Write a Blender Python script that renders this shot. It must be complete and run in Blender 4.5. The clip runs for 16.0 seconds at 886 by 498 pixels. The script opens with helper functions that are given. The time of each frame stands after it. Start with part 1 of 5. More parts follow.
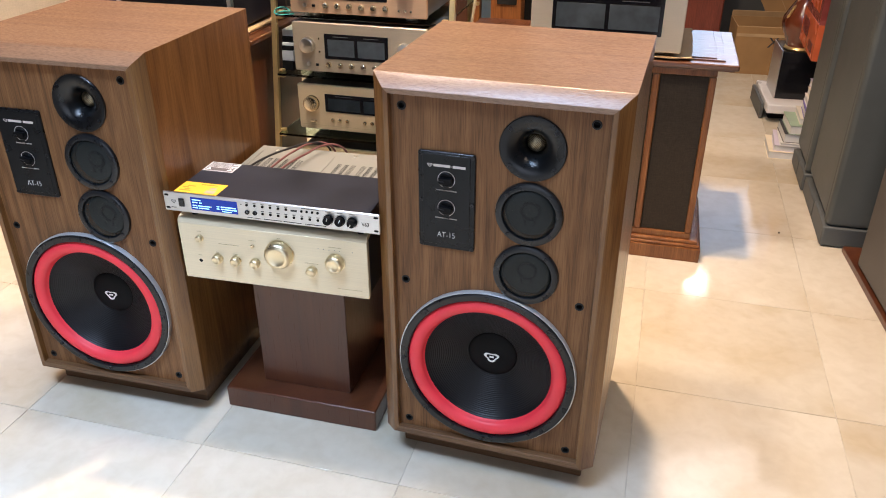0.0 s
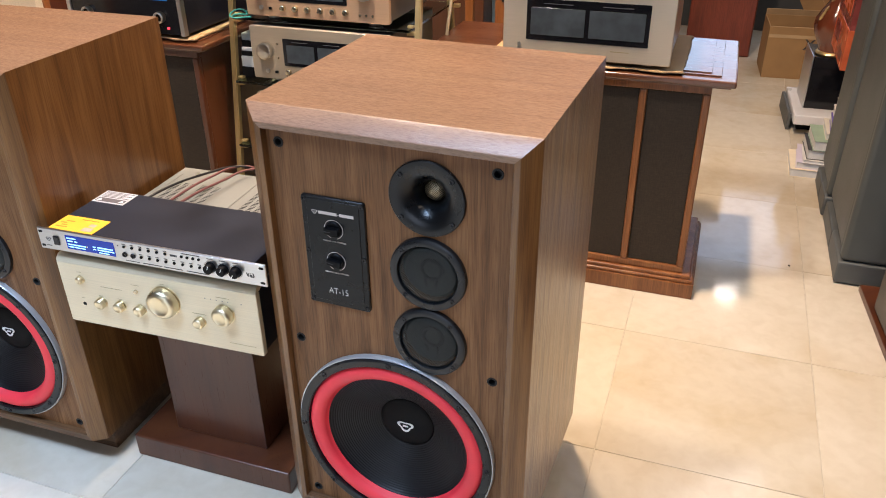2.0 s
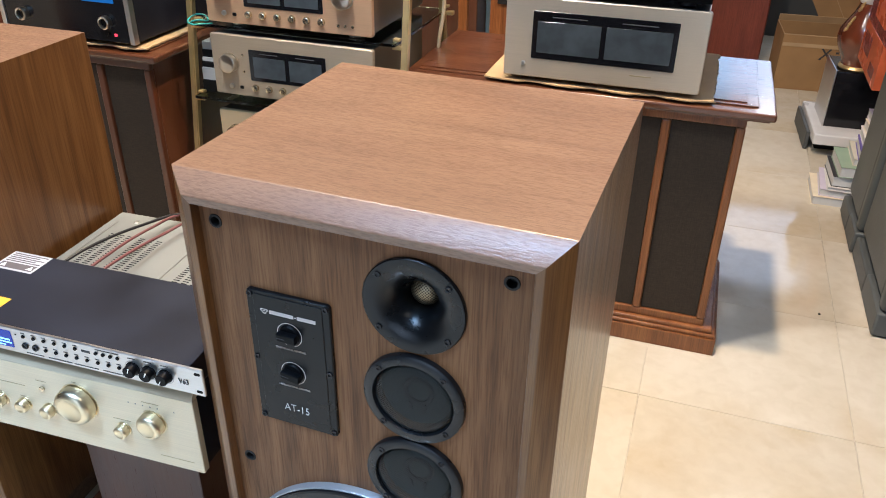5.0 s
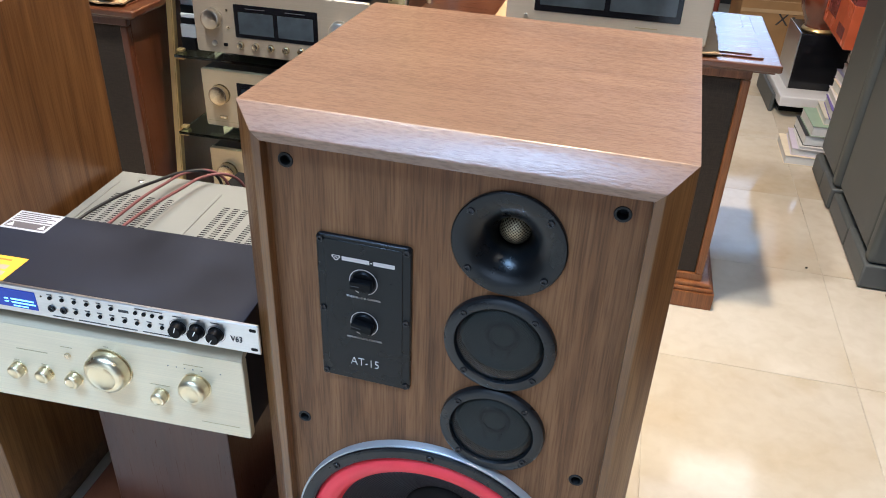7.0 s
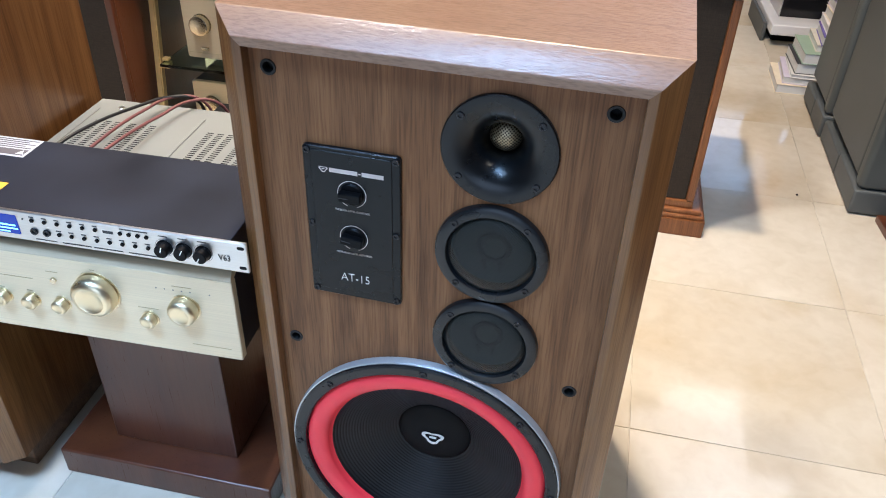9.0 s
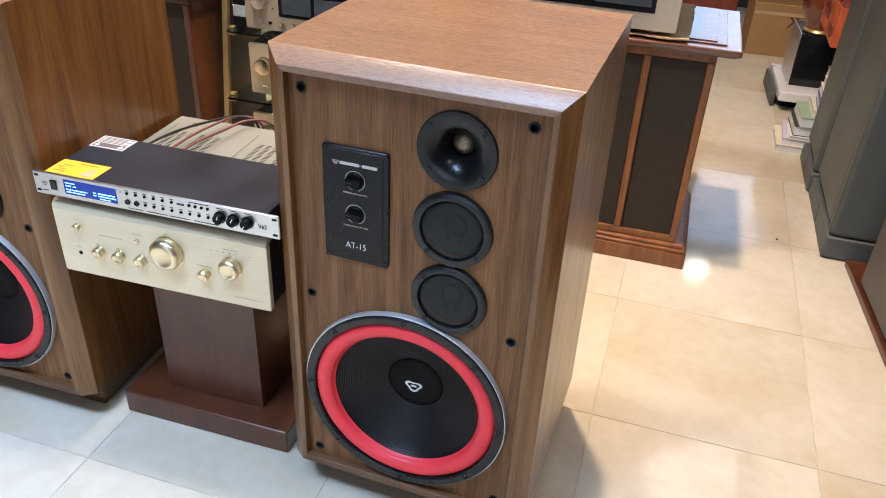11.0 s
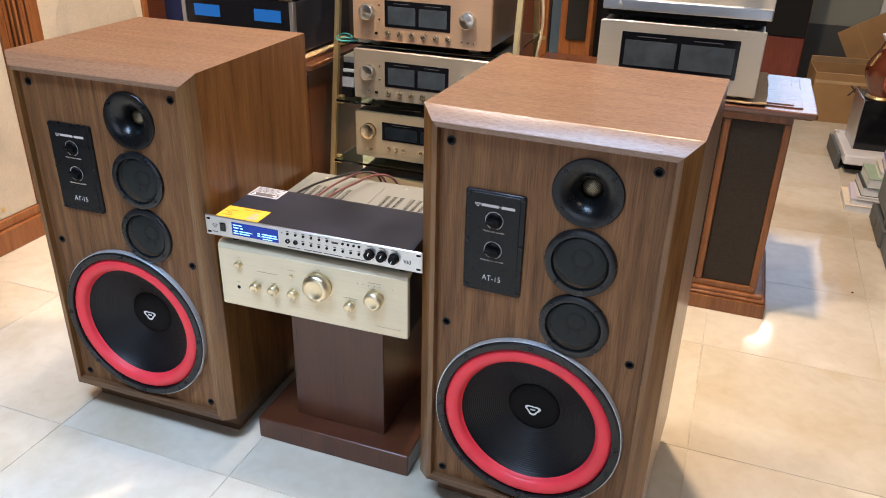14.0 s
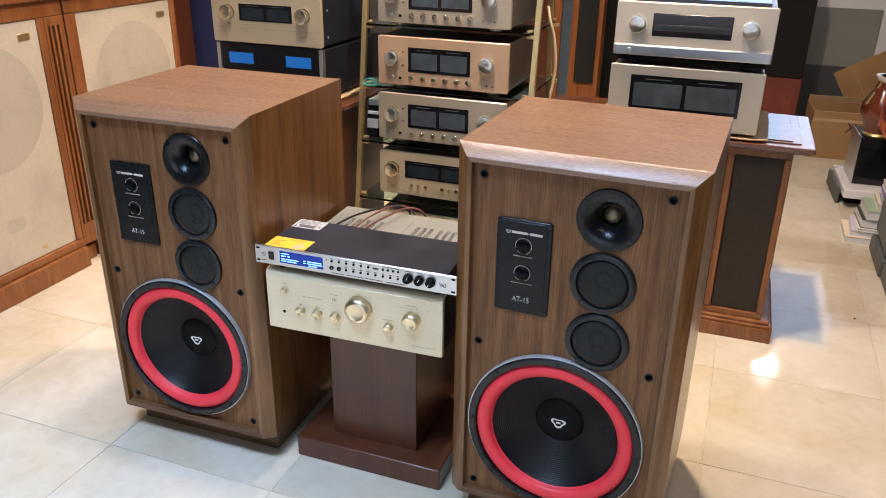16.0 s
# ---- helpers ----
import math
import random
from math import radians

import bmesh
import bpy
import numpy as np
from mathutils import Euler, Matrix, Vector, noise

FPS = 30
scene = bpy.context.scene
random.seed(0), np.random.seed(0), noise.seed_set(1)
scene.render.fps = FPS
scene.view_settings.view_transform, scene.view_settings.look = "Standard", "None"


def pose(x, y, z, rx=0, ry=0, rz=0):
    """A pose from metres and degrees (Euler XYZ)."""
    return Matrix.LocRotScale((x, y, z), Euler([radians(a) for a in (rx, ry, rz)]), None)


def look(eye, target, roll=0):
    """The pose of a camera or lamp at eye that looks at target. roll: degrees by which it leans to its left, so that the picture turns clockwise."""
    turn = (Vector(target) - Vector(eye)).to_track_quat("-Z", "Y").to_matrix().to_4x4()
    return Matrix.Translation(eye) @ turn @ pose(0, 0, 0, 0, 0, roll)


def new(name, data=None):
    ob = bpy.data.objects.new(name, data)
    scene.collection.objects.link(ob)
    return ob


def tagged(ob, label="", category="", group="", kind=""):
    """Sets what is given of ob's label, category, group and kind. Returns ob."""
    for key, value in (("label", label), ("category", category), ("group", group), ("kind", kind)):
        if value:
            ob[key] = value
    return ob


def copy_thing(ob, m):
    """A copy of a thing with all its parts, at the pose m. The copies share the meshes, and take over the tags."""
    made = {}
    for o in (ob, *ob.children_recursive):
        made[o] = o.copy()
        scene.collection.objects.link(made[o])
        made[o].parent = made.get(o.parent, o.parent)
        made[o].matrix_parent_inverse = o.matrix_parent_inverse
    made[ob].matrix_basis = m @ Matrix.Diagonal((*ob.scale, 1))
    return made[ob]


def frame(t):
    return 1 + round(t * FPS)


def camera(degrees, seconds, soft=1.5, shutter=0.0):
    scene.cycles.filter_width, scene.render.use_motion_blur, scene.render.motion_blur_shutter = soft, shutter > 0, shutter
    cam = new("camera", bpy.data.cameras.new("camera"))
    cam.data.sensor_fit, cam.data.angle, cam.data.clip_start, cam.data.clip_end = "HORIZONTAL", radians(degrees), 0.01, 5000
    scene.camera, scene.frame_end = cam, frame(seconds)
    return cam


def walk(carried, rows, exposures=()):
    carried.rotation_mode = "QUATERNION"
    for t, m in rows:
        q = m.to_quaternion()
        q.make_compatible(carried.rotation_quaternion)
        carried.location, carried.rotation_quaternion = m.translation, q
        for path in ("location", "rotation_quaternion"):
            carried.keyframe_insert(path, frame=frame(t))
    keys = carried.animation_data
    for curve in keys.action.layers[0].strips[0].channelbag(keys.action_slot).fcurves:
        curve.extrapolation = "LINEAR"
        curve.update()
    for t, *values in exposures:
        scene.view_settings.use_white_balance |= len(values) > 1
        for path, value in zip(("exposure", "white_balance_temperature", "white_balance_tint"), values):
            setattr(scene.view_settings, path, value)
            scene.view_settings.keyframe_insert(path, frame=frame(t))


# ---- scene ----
cam = camera(58.8, 16.0, 1.0)
METRES, EYE, TILT, LEAN, TURN = 1.99, 1.3196, 0.0, 0.0, 15.3
ROWS = [
    (0.0, 0.0, 0.0, 0.0, 0.01, -28.55, -0.02),
    (0.5, 0.0414, 0.0211, 0.0086, 1.86, -28.35, 0.1),
    (1.0, 0.0889, 0.0517, 0.0124, 4.27, -27.95, 0.46),
    (1.5, 0.1221, 0.0823, 0.0048, 5.02, -28.37, 0.76),
    (2.0, 0.1318, 0.1364, -0.0033, 3.92, -29.37, 0.44),
    (2.5, 0.1287, 0.1844, -0.0009, 2.84, -30.09, 0.16),
    (3.0, 0.1193, 0.2126, 0.0016, 2.75, -30.11, -0.13),
    (3.5, 0.1289, 0.2443, -0.0042, 3.55, -30.51, -0.47),
    (6.0, 0.0722, 0.3258, -0.0267, 2.7, -30.11, -1.66),
    (6.5, 0.0454, 0.3245, -0.0431, 0.24, -30.83, -1.72),
    (7.0, 0.0303, 0.3158, -0.0469, -1.45, -31.6, -2.02),
    (7.5, 0.0262, 0.3177, -0.0574, -2.04, -32.42, -1.98),
    (8.0, 0.0224, 0.3231, -0.0685, -2.52, -33.66, -1.65),
    (8.5, 0.021, 0.3205, -0.0704, -3.0, -34.65, -1.51),
    (9.0, 0.0305, 0.3111, -0.0682, -2.61, -35.43, -1.61),
    (11.5, 0.0755, 0.0899, -0.0125, 3.01, -30.0, -2.28),
    (12.0, 0.0362, 0.0486, -0.007, 2.46, -28.56, -1.37),
    (12.5, 0.0161, 0.0134, -0.0027, 2.84, -27.44, -0.98),
    (13.0, 0.0083, 0.0066, -0.002, 3.24, -26.43, -0.86),
    (13.5, 0.0069, 0.0137, -0.0018, 4.09, -26.17, -0.99),
    (14.0, 0.0113, 0.0421, -0.0077, 5.38, -26.51, -1.24),
    (14.5, 0.016, 0.043, -0.0057, 5.56, -26.59, -1.07),
    (15.0, 0.0081, 0.0115, 0.0009, 5.49, -25.66, -0.89),
    (15.5, -0.0031, -0.0169, 0.0047, 5.53, -24.49, -0.85),
    (16.0, -0.0128, -0.0321, 0.0089, 5.43, -23.59, -0.77),
]
BALANCE = [(0.0, 0.02, 6150, 18), (3.5, 0.02, 5760, 15), (6.0, 0.02, 5250, 10), (9.0, 0.10, 5200, 11), (11.5, 0.05, 5850, 15), (13.5, -0.02, 5920, 16), (16.0, -0.12, 5850, 16)]
walk(cam, [(t, pose(0, 0, EYE, TILT, LEAN, TURN) @ pose(METRES * x, METRES * y, METRES * z, 90 + pitch, roll, yaw)) for t, x, y, z, yaw, pitch, roll in ROWS], BALANCE)

# ---- light ----
def area(name, at, target, size, size_y, watts, colour, shape="RECTANGLE", spread=180):
    data = bpy.data.lights.new(name, "AREA")
    data.shape, data.size, data.size_y, data.energy, data.color = shape, size, size_y, watts, colour
    data.spread = radians(spread)
    lamp = new(name, data)
    lamp.matrix_world = look(at, target)
    return lamp


world = bpy.data.worlds.new("room_air")
scene.world = world
world.use_nodes = True
world.node_tree.nodes["Background"].inputs["Color"].default_value = (0.75, 0.85, 1.0, 1)
world.node_tree.nodes["Background"].inputs["Strength"].default_value = 0.004

WARM, COOL = (1.0, 0.70, 0.40), (0.62, 0.80, 1.0)
area("warm_overhead_light", (-0.29, 2.26, 3.06), (-0.29, 2.26, 0), 0.13, 0.13, 88, WARM, "DISK")
area("warm_overhead_light", (-1.75, 3.0, 3.06), (-1.85, 2.6, 0), 1.2, 1.2, 27, WARM, "DISK", 84)
area("warm_overhead_light", (1.0, 4.5, 3.06), (0.6, 4.3, 0), 1.30, 1.30, 19, (1.0, 0.88, 0.72), "DISK")
# Unseen panel, added for the bluish gleam on the speakers' chamfered edges.
area("cool_fill_panel", (-0.46, 0.42, 3.07), (-0.46, 0.42, 0), 0.5, 0.4, 29, (0.50, 0.74, 1.0))
# No lamp known here: added to brighten the gear on the glass rack.
area("warm_overhead_light", (-1.00, 1.62, 3.06), (-0.85, 2.45, 0.7), 0.25, 0.25, 21, (1.0, 0.85, 0.66), "DISK", 88)
# Narrow-beamed panel, also added, to cool and brighten the floor in front.
area("cool_fill_panel", (-1.15, 0.02, 3.07), (-1.15, 0.10, 0), 0.9, 0.4, 33, COOL, "RECTANGLE", 76)
# Added fill that softens the right speaker's shadow on the floor; an unseen source.
area("warm_overhead_light", (1.05, 0.75, 3.06), (0.85, 0.95, 0), 0.5, 0.5, 6.5, (1.0, 0.80, 0.56), "DISK", 90)
# No window there: unseen emitter added so the console top reflects a cool sheen.
area("back_sheen_emitter", (0.45, 5.93, 1.46), (0.45, 3.0, 1.2), 2.4, 0.58, 9.5, (0.55, 0.75, 1.0))
area("shop_window", (-0.5, -3.3, 1.5), (-0.5, 2, 0.9), 2.5, 2.2, 42, (0.80, 0.90, 1.0))
# Added narrow emitter whose only use is a glint on the tiles beside the console.
area("floor_glint_emitter", (0.53, 5.85, 1.97), (0.15, 1.43, 0), 0.15, 0.11, 0.035, (1.0, 0.9, 0.75), "RECTANGLE", 16)


# ---- materials ----
def shader(name):
    mat = bpy.data.materials.new(name)
    mat.use_nodes = True
    return mat, mat.node_tree, mat.node_tree.nodes["Principled BSDF"]


def node(tree, kind, **values):
    made = tree.nodes.new(kind)
    for key, value in values.items():
        made.inputs[key.replace("_", " ")].default_value = value
    return made


def ramp(tree, fac, stops):
    made = tree.nodes.new("ShaderNodeValToRGB")
    while len(made.color_ramp.elements) < len(stops):
        made.color_ramp.elements.new(0.5)
    for element, (place, colour) in zip(made.color_ramp.elements, stops):
        element.position, element.color = place, (*colour, 1)
    tree.links.new(fac, made.inputs["Fac"])
    return made.outputs["Color"]


def mixed(tree, kind, fac, a, b):
    made = tree.nodes.new("ShaderNodeMix")
    made.data_type, made.blend_type = "RGBA", kind
    made.inputs[0].default_value = fac
    for socket, value in ((made.inputs[6], a), (made.inputs[7], b)):
        if isinstance(value, tuple):
            socket.default_value = (*value, 1)
        else:
            tree.links.new(value, socket)
    return made.outputs[2]


def placed(tree, scale):
    """Object coordinates, shifted from object to object, then stretched."""
    coord = tree.nodes.new("ShaderNodeTexCoord")
    info = tree.nodes.new("ShaderNodeObjectInfo")
    shift = tree.nodes.new("ShaderNodeVectorMath")
    shift.operation = "MULTIPLY_ADD"
    shift.inputs[1].default_value = (1, 1, 1)
    times = tree.nodes.new("ShaderNodeMath")
    times.operation = "MULTIPLY"
    times.inputs[1].default_value = 37.0
    tree.links.new(info.outputs["Random"], times.inputs[0])
    tree.links.new(coord.outputs["Object"], shift.inputs[0])
    tree.links.new(times.outputs[0], shift.inputs[2])
    mapping = tree.nodes.new("ShaderNodeMapping")
    mapping.inputs["Scale"].default_value = scale
    tree.links.new(shift.outputs[0], mapping.inputs["Vector"])
    return mapping.outputs["Vector"]


def noise_at(tree, vector, scale, detail=4.0, distortion=0.0):
    made = node(tree, "ShaderNodeTexNoise", Scale=scale, Detail=detail, Distortion=distortion)
    tree.links.new(vector, made.inputs["Vector"])
    return made.outputs["Fac"]


def bumped(tree, bsdf, height, strength, distance=0.001):
    made = node(tree, "ShaderNodeBump", Strength=strength, Distance=distance)
    tree.links.new(height, made.inputs["Height"])
    tree.links.new(made.outputs["Normal"], bsdf.inputs["Normal"])


def wood(name, dark, mid, light, along, rough=0.38, coat=0.0, streak=1.0, pore=0.55, relief=0.25, dash=14.0, flame=1.9, lined=0.3, shine=0.5, coat_rough=0.28, open_pores=0.0):
    """Veneer: bands and pores stretched along one axis (0, 1 or 2)."""
    mat, tree, bsdf = shader(name)
    wide = [17.0 * streak] * 3
    wide[along] = 0.9
    fine = [520.0] * 3
    fine[along] = dash
    thin = [95.0] * 3
    thin[along] = 1.6
    bands = noise_at(tree, placed(tree, tuple(wide)), 1.0, 7.0, flame)
    lines = noise_at(tree, placed(tree, tuple(thin)), 1.0, 4.0, 0.8)
    pores = noise_at(tree, placed(tree, tuple(fine)), 1.0, 3.0, 0.3)
    clouds = noise_at(tree, placed(tree, (3.0, 3.0, 3.0)), 1.0, 2.0)
    base = ramp(tree, bands, [(0.33, dark), (0.47, mid), (0.64, light)])
    grain = ramp(tree, pores, [(0.34, (pore, pore * 0.93, pore * 0.88)), (0.56, (1, 1, 1))])
    tone = ramp(tree, clouds, [(0.3, (0.82, 0.82, 0.82)), (0.7, (1.06, 1.06, 1.06))])
    stripe = ramp(tree, lines, [(0.36, (0.74, 0.70, 0.66)), (0.50, (1.0, 1.0, 1.0)), (0.66, (1.10, 1.09, 1.06))])
    base = mixed(tree, "MULTIPLY", lined, base, stripe)
    colour = mixed(tree, "MULTIPLY", 0.75, mixed(tree, "MULTIPLY", 1.0, base, tone), grain)
    tree.links.new(colour, bsdf.inputs["Base Color"])
    rough_out = ramp(tree, pores, [(0.3, (rough + 0.14,) * 3), (0.7, (rough - 0.05,) * 3)])
    tree.links.new(rough_out, bsdf.inputs["Roughness"])
    bsdf.inputs["Coat Weight"].default_value = coat
    bsdf.inputs["Coat Roughness"].default_value = coat_rough
    bsdf.inputs["Specular IOR Level"].default_value = shine
    bumped(tree, bsdf, pores, relief, 0.0006)
    if open_pores:
        dents = node(tree, "ShaderNodeBump", Strength=open_pores, Distance=0.0008)
        tree.links.new(pores, dents.inputs["Height"])
        tree.links.new(dents.outputs["Normal"], bsdf.inputs["Coat Normal"])
    return mat


def plain(name, colour, rough=0.5, metal=0.0, vary=0.12, scale=14.0, grain=0.0, grain_scale=900.0, coat=0.0, shine=0.5):
    """Paint, plastic or metal with slow clouds and fine grain."""
    mat, tree, bsdf = shader(name)
    slow = noise_at(tree, placed(tree, (scale,) * 3), 1.0, 3.0)
    low, high = tuple(c * (1 - vary) for c in colour), tuple(min(1.0, c * (1 + vary)) for c in colour)
    tree.links.new(ramp(tree, slow, [(0.3, low), (0.7, high)]), bsdf.inputs["Base Color"])
    tree.links.new(ramp(tree, slow, [(0.25, (max(0.02, rough - 0.07),) * 3), (0.75, (rough + 0.07,) * 3)]), bsdf.inputs["Roughness"])
    bsdf.inputs["Metallic"].default_value = metal
    bsdf.inputs["Coat Weight"].default_value = coat
    bsdf.inputs["Specular IOR Level"].default_value = shine
    if grain:
        bumped(tree, bsdf, noise_at(tree, placed(tree, (grain_scale,) * 3), 1.0, 2.0), grain, 0.0004)
    return mat


def brushed(name, colour, rough=0.32, metal=1.0):
    """Brushed aluminium, lines along x."""
    mat, tree, bsdf = shader(name)
    lines = noise_at(tree, placed(tree, (8.0, 1400.0, 1400.0)), 1.0, 2.0)
    slow = noise_at(tree, placed(tree, (5.0, 5.0, 5.0)), 1.0, 2.0)
    fine = ramp(tree, lines, [(0.3, tuple(c * 0.9 for c in colour)), (0.7, colour)])
    tree.links.new(mixed(tree, "MULTIPLY", 0.3, fine, slow), bsdf.inputs["Base Color"])
    bsdf.inputs["Metallic"].default_value, bsdf.inputs["Roughness"].default_value = metal, rough
    bsdf.inputs["Anisotropic"].default_value = 0.3
    bumped(tree, bsdf, lines, 0.08, 0.0003)
    return mat


def turned(name, colour, rough):
    """Metal turned on a lathe round the y axis: cone-shaped glints."""
    mat, tree, bsdf = shader(name)
    slow = noise_at(tree, placed(tree, (30.0, 30.0, 30.0)), 1.0, 2.0)
    tree.links.new(ramp(tree, slow, [(0.3, tuple(c * 0.92 for c in colour)), (0.7, colour)]), bsdf.inputs["Base Color"])
    bsdf.inputs["Metallic"].default_value, bsdf.inputs["Roughness"].default_value = 1.0, rough
    bsdf.inputs["Anisotropic"].default_value = 0.85
    around = tree.nodes.new("ShaderNodeTangent")
    around.direction_type, around.axis = "RADIAL", "Y"
    tree.links.new(around.outputs["Tangent"], bsdf.inputs["Tangent"])
    return mat


def glowing(name, colour, strength):
    mat, tree, bsdf = shader(name)
    bsdf.inputs["Base Color"].default_value = (*(c * 0.2 for c in colour), 1)
    bsdf.inputs["Emission Color"].default_value = (*colour, 1)
    bsdf.inputs["Emission Strength"].default_value = strength
    bsdf.inputs["Roughness"].default_value = 0.15
    return mat


def cloth(name, colour, thread=1100.0, rough=0.9, contrast=0.25):
    mat, tree, bsdf = shader(name)
    a = noise_at(tree, placed(tree, (thread, thread, 60.0)), 1.0, 1.0)
    b = noise_at(tree, placed(tree, (60.0, 60.0, thread)), 1.0, 1.0)
    slow = noise_at(tree, placed(tree, (4.0, 4.0, 4.0)), 1.0, 4.0)
    weave = mixed(tree, "MULTIPLY", 1.0, ramp(tree, a, [(0.3, (1 - contrast,) * 3), (0.7, (1, 1, 1))]),
                  ramp(tree, b, [(0.3, (1 - contrast,) * 3), (0.7, (1, 1, 1))]))
    stain = ramp(tree, slow, [(0.3, tuple(c * k for c, k in zip(colour, (0.80, 0.80, 0.82)))), (0.46, tuple(c * 0.95 for c in colour)), (0.7, colour)])
    tree.links.new(mixed(tree, "MULTIPLY", 1.0, stain, weave), bsdf.inputs["Base Color"])
    bsdf.inputs["Roughness"].default_value = rough
    bumped(tree, bsdf, a, 0.3, 0.0005)
    return mat


def perforated(name, metal_colour, hole_colour, pitch, rough=0.45, metal=0.3, shine=0.5, pierced=False):
    """Fine expanded mesh: dark holes in a lighter web."""
    mat, tree, bsdf = shader(name)
    cells = node(tree, "ShaderNodeTexVoronoi", Scale=1.0 / pitch, Randomness=0.15)
    coord = tree.nodes.new("ShaderNodeTexCoord")
    flat = tree.nodes.new("ShaderNodeMapping")
    flat.inputs["Scale"].default_value = (1, 0, 1)
    flat.inputs["Rotation"].default_value = (0, radians(45), 0)
    tree.links.new(coord.outputs["Object"], flat.inputs["Vector"])
    tree.links.new(flat.outputs["Vector"], cells.inputs["Vector"])
    tree.links.new(ramp(tree, cells.outputs["Distance"], [(0.28, hole_colour), (0.42, metal_colour)]), bsdf.inputs["Base Color"])
    bsdf.inputs["Roughness"].default_value, bsdf.inputs["Metallic"].default_value = rough, metal
    bsdf.inputs["Specular IOR Level"].default_value = shine
    bumped(tree, bsdf, cells.outputs["Distance"], 0.5, 0.0006)
    if pierced:
        tree.links.new(ramp(tree, cells.outputs["Distance"], [(0.32, (0, 0, 0)), (0.40, (1, 1, 1))]), bsdf.inputs["Alpha"])
    return mat


def ridged(name, colour, pitch, rough):
    """Paper cone with fine ridges round the y axis."""
    mat, tree, bsdf = shader(name)
    coord = tree.nodes.new("ShaderNodeTexCoord")
    wave = node(tree, "ShaderNodeTexWave", Scale=0.314 / pitch, Distortion=0.0)
    wave.wave_type, wave.rings_direction = "RINGS", "Y"
    tree.links.new(coord.outputs["Object"], wave.inputs["Vector"])
    slow = noise_at(tree, placed(tree, (20.0, 20.0, 20.0)), 1.0, 3.0)
    tree.links.new(ramp(tree, slow, [(0.3, tuple(c * 0.8 for c in colour)), (0.7, tuple(c * 1.3 for c in colour))]), bsdf.inputs["Base Color"])
    bsdf.inputs["Roughness"].default_value = rough
    bsdf.inputs["Specular IOR Level"].default_value = 0.30
    bumped(tree, bsdf, wave.outputs["Fac"], 0.5, 0.0008)
    return mat


def stone_tile(name):
    mat, tree, bsdf = shader(name)
    big = noise_at(tree, placed(tree, (3.2, 3.2, 3.2)), 1.0, 5.0, 0.6)
    small = noise_at(tree, placed(tree, (26.0, 26.0, 26.0)), 1.0, 5.0, 0.4)
    info = tree.nodes.new("ShaderNodeObjectInfo")
    base = ramp(tree, big, [(0.27, (0.565, 0.480, 0.345)), (0.5, (0.635, 0.58, 0.475)), (0.72, (0.69, 0.645, 0.55))])
    spots = ramp(tree, small, [(0.32, (0.92, 0.905, 0.88)), (0.6, (1.0, 1.0, 1.0))])
    piece = ramp(tree, info.outputs["Random"], [(0.0, (0.93, 0.925, 0.91)), (1.0, (1.0, 1.0, 1.0))])
    colour = mixed(tree, "MULTIPLY", 1.0, mixed(tree, "MULTIPLY", 0.8, base, spots), piece)
    tree.links.new(colour, bsdf.inputs["Base Color"])
    tree.links.new(ramp(tree, small, [(0.3, (0.11, 0.11, 0.11)), (0.75, (0.05, 0.05, 0.05))]), bsdf.inputs["Roughness"])
    bumped(tree, bsdf, big, 0.05, 0.004)
    return mat


def clear(name, colour, rough=0.03):
    mat, tree, bsdf = shader(name)
    bsdf.inputs["Base Color"].default_value = (*colour, 1)
    bsdf.inputs["Transmission Weight"].default_value = 1.0
    bsdf.inputs["Roughness"].default_value = rough
    bsdf.inputs["IOR"].default_value = 1.45
    return mat


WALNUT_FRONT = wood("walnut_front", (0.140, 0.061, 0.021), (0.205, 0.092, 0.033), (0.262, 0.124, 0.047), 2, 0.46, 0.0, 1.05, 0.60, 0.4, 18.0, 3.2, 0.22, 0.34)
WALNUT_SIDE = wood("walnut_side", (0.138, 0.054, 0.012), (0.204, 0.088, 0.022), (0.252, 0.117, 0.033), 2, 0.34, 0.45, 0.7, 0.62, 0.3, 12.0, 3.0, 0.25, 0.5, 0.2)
# Same walnut, with the upper face's pale pinkish sheen put into its colour.
WALNUT_TOP_LIT = wood("walnut_top_lit", (0.230, 0.126, 0.072), (0.270, 0.152, 0.088), (0.305, 0.178, 0.104), 0, 0.36, 0.7, 0.8, 0.68, 0.55, 90.0, 1.9, 0.14, 0.5, 0.22, 0.45)
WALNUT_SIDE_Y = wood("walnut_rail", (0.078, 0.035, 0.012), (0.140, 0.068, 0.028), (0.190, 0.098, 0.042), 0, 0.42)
MAHOGANY = wood("mahogany", (0.066, 0.018, 0.006), (0.088, 0.025, 0.009), (0.108, 0.033, 0.011), 2, 0.32, 0.4, 0.4, 1.0, 0.05)
CHERRY = wood("cherry", (0.245, 0.085, 0.023), (0.310, 0.112, 0.032), (0.365, 0.142, 0.046), 2, 0.36, 0.1, 0.5)
CONSOLE_WOOD = wood("console_wood", (0.170, 0.055, 0.013), (0.250, 0.088, 0.023), (0.320, 0.125, 0.037), 2, 0.34, 0.2, 0.6)
CONSOLE_TOP = wood("console_top", (0.080, 0.024, 0.008), (0.106, 0.034, 0.012), (0.128, 0.045, 0.016), 0, 0.30, 1.0, 0.5, 0.85, 0.1, 14.0, 1.9, 0.2, 0.5, 0.12)
REDWOOD = wood("red_veneer", (0.140, 0.022, 0.008), (0.200, 0.036, 0.013), (0.240, 0.050, 0.020), 2, 0.35, 0.2, 0.4)
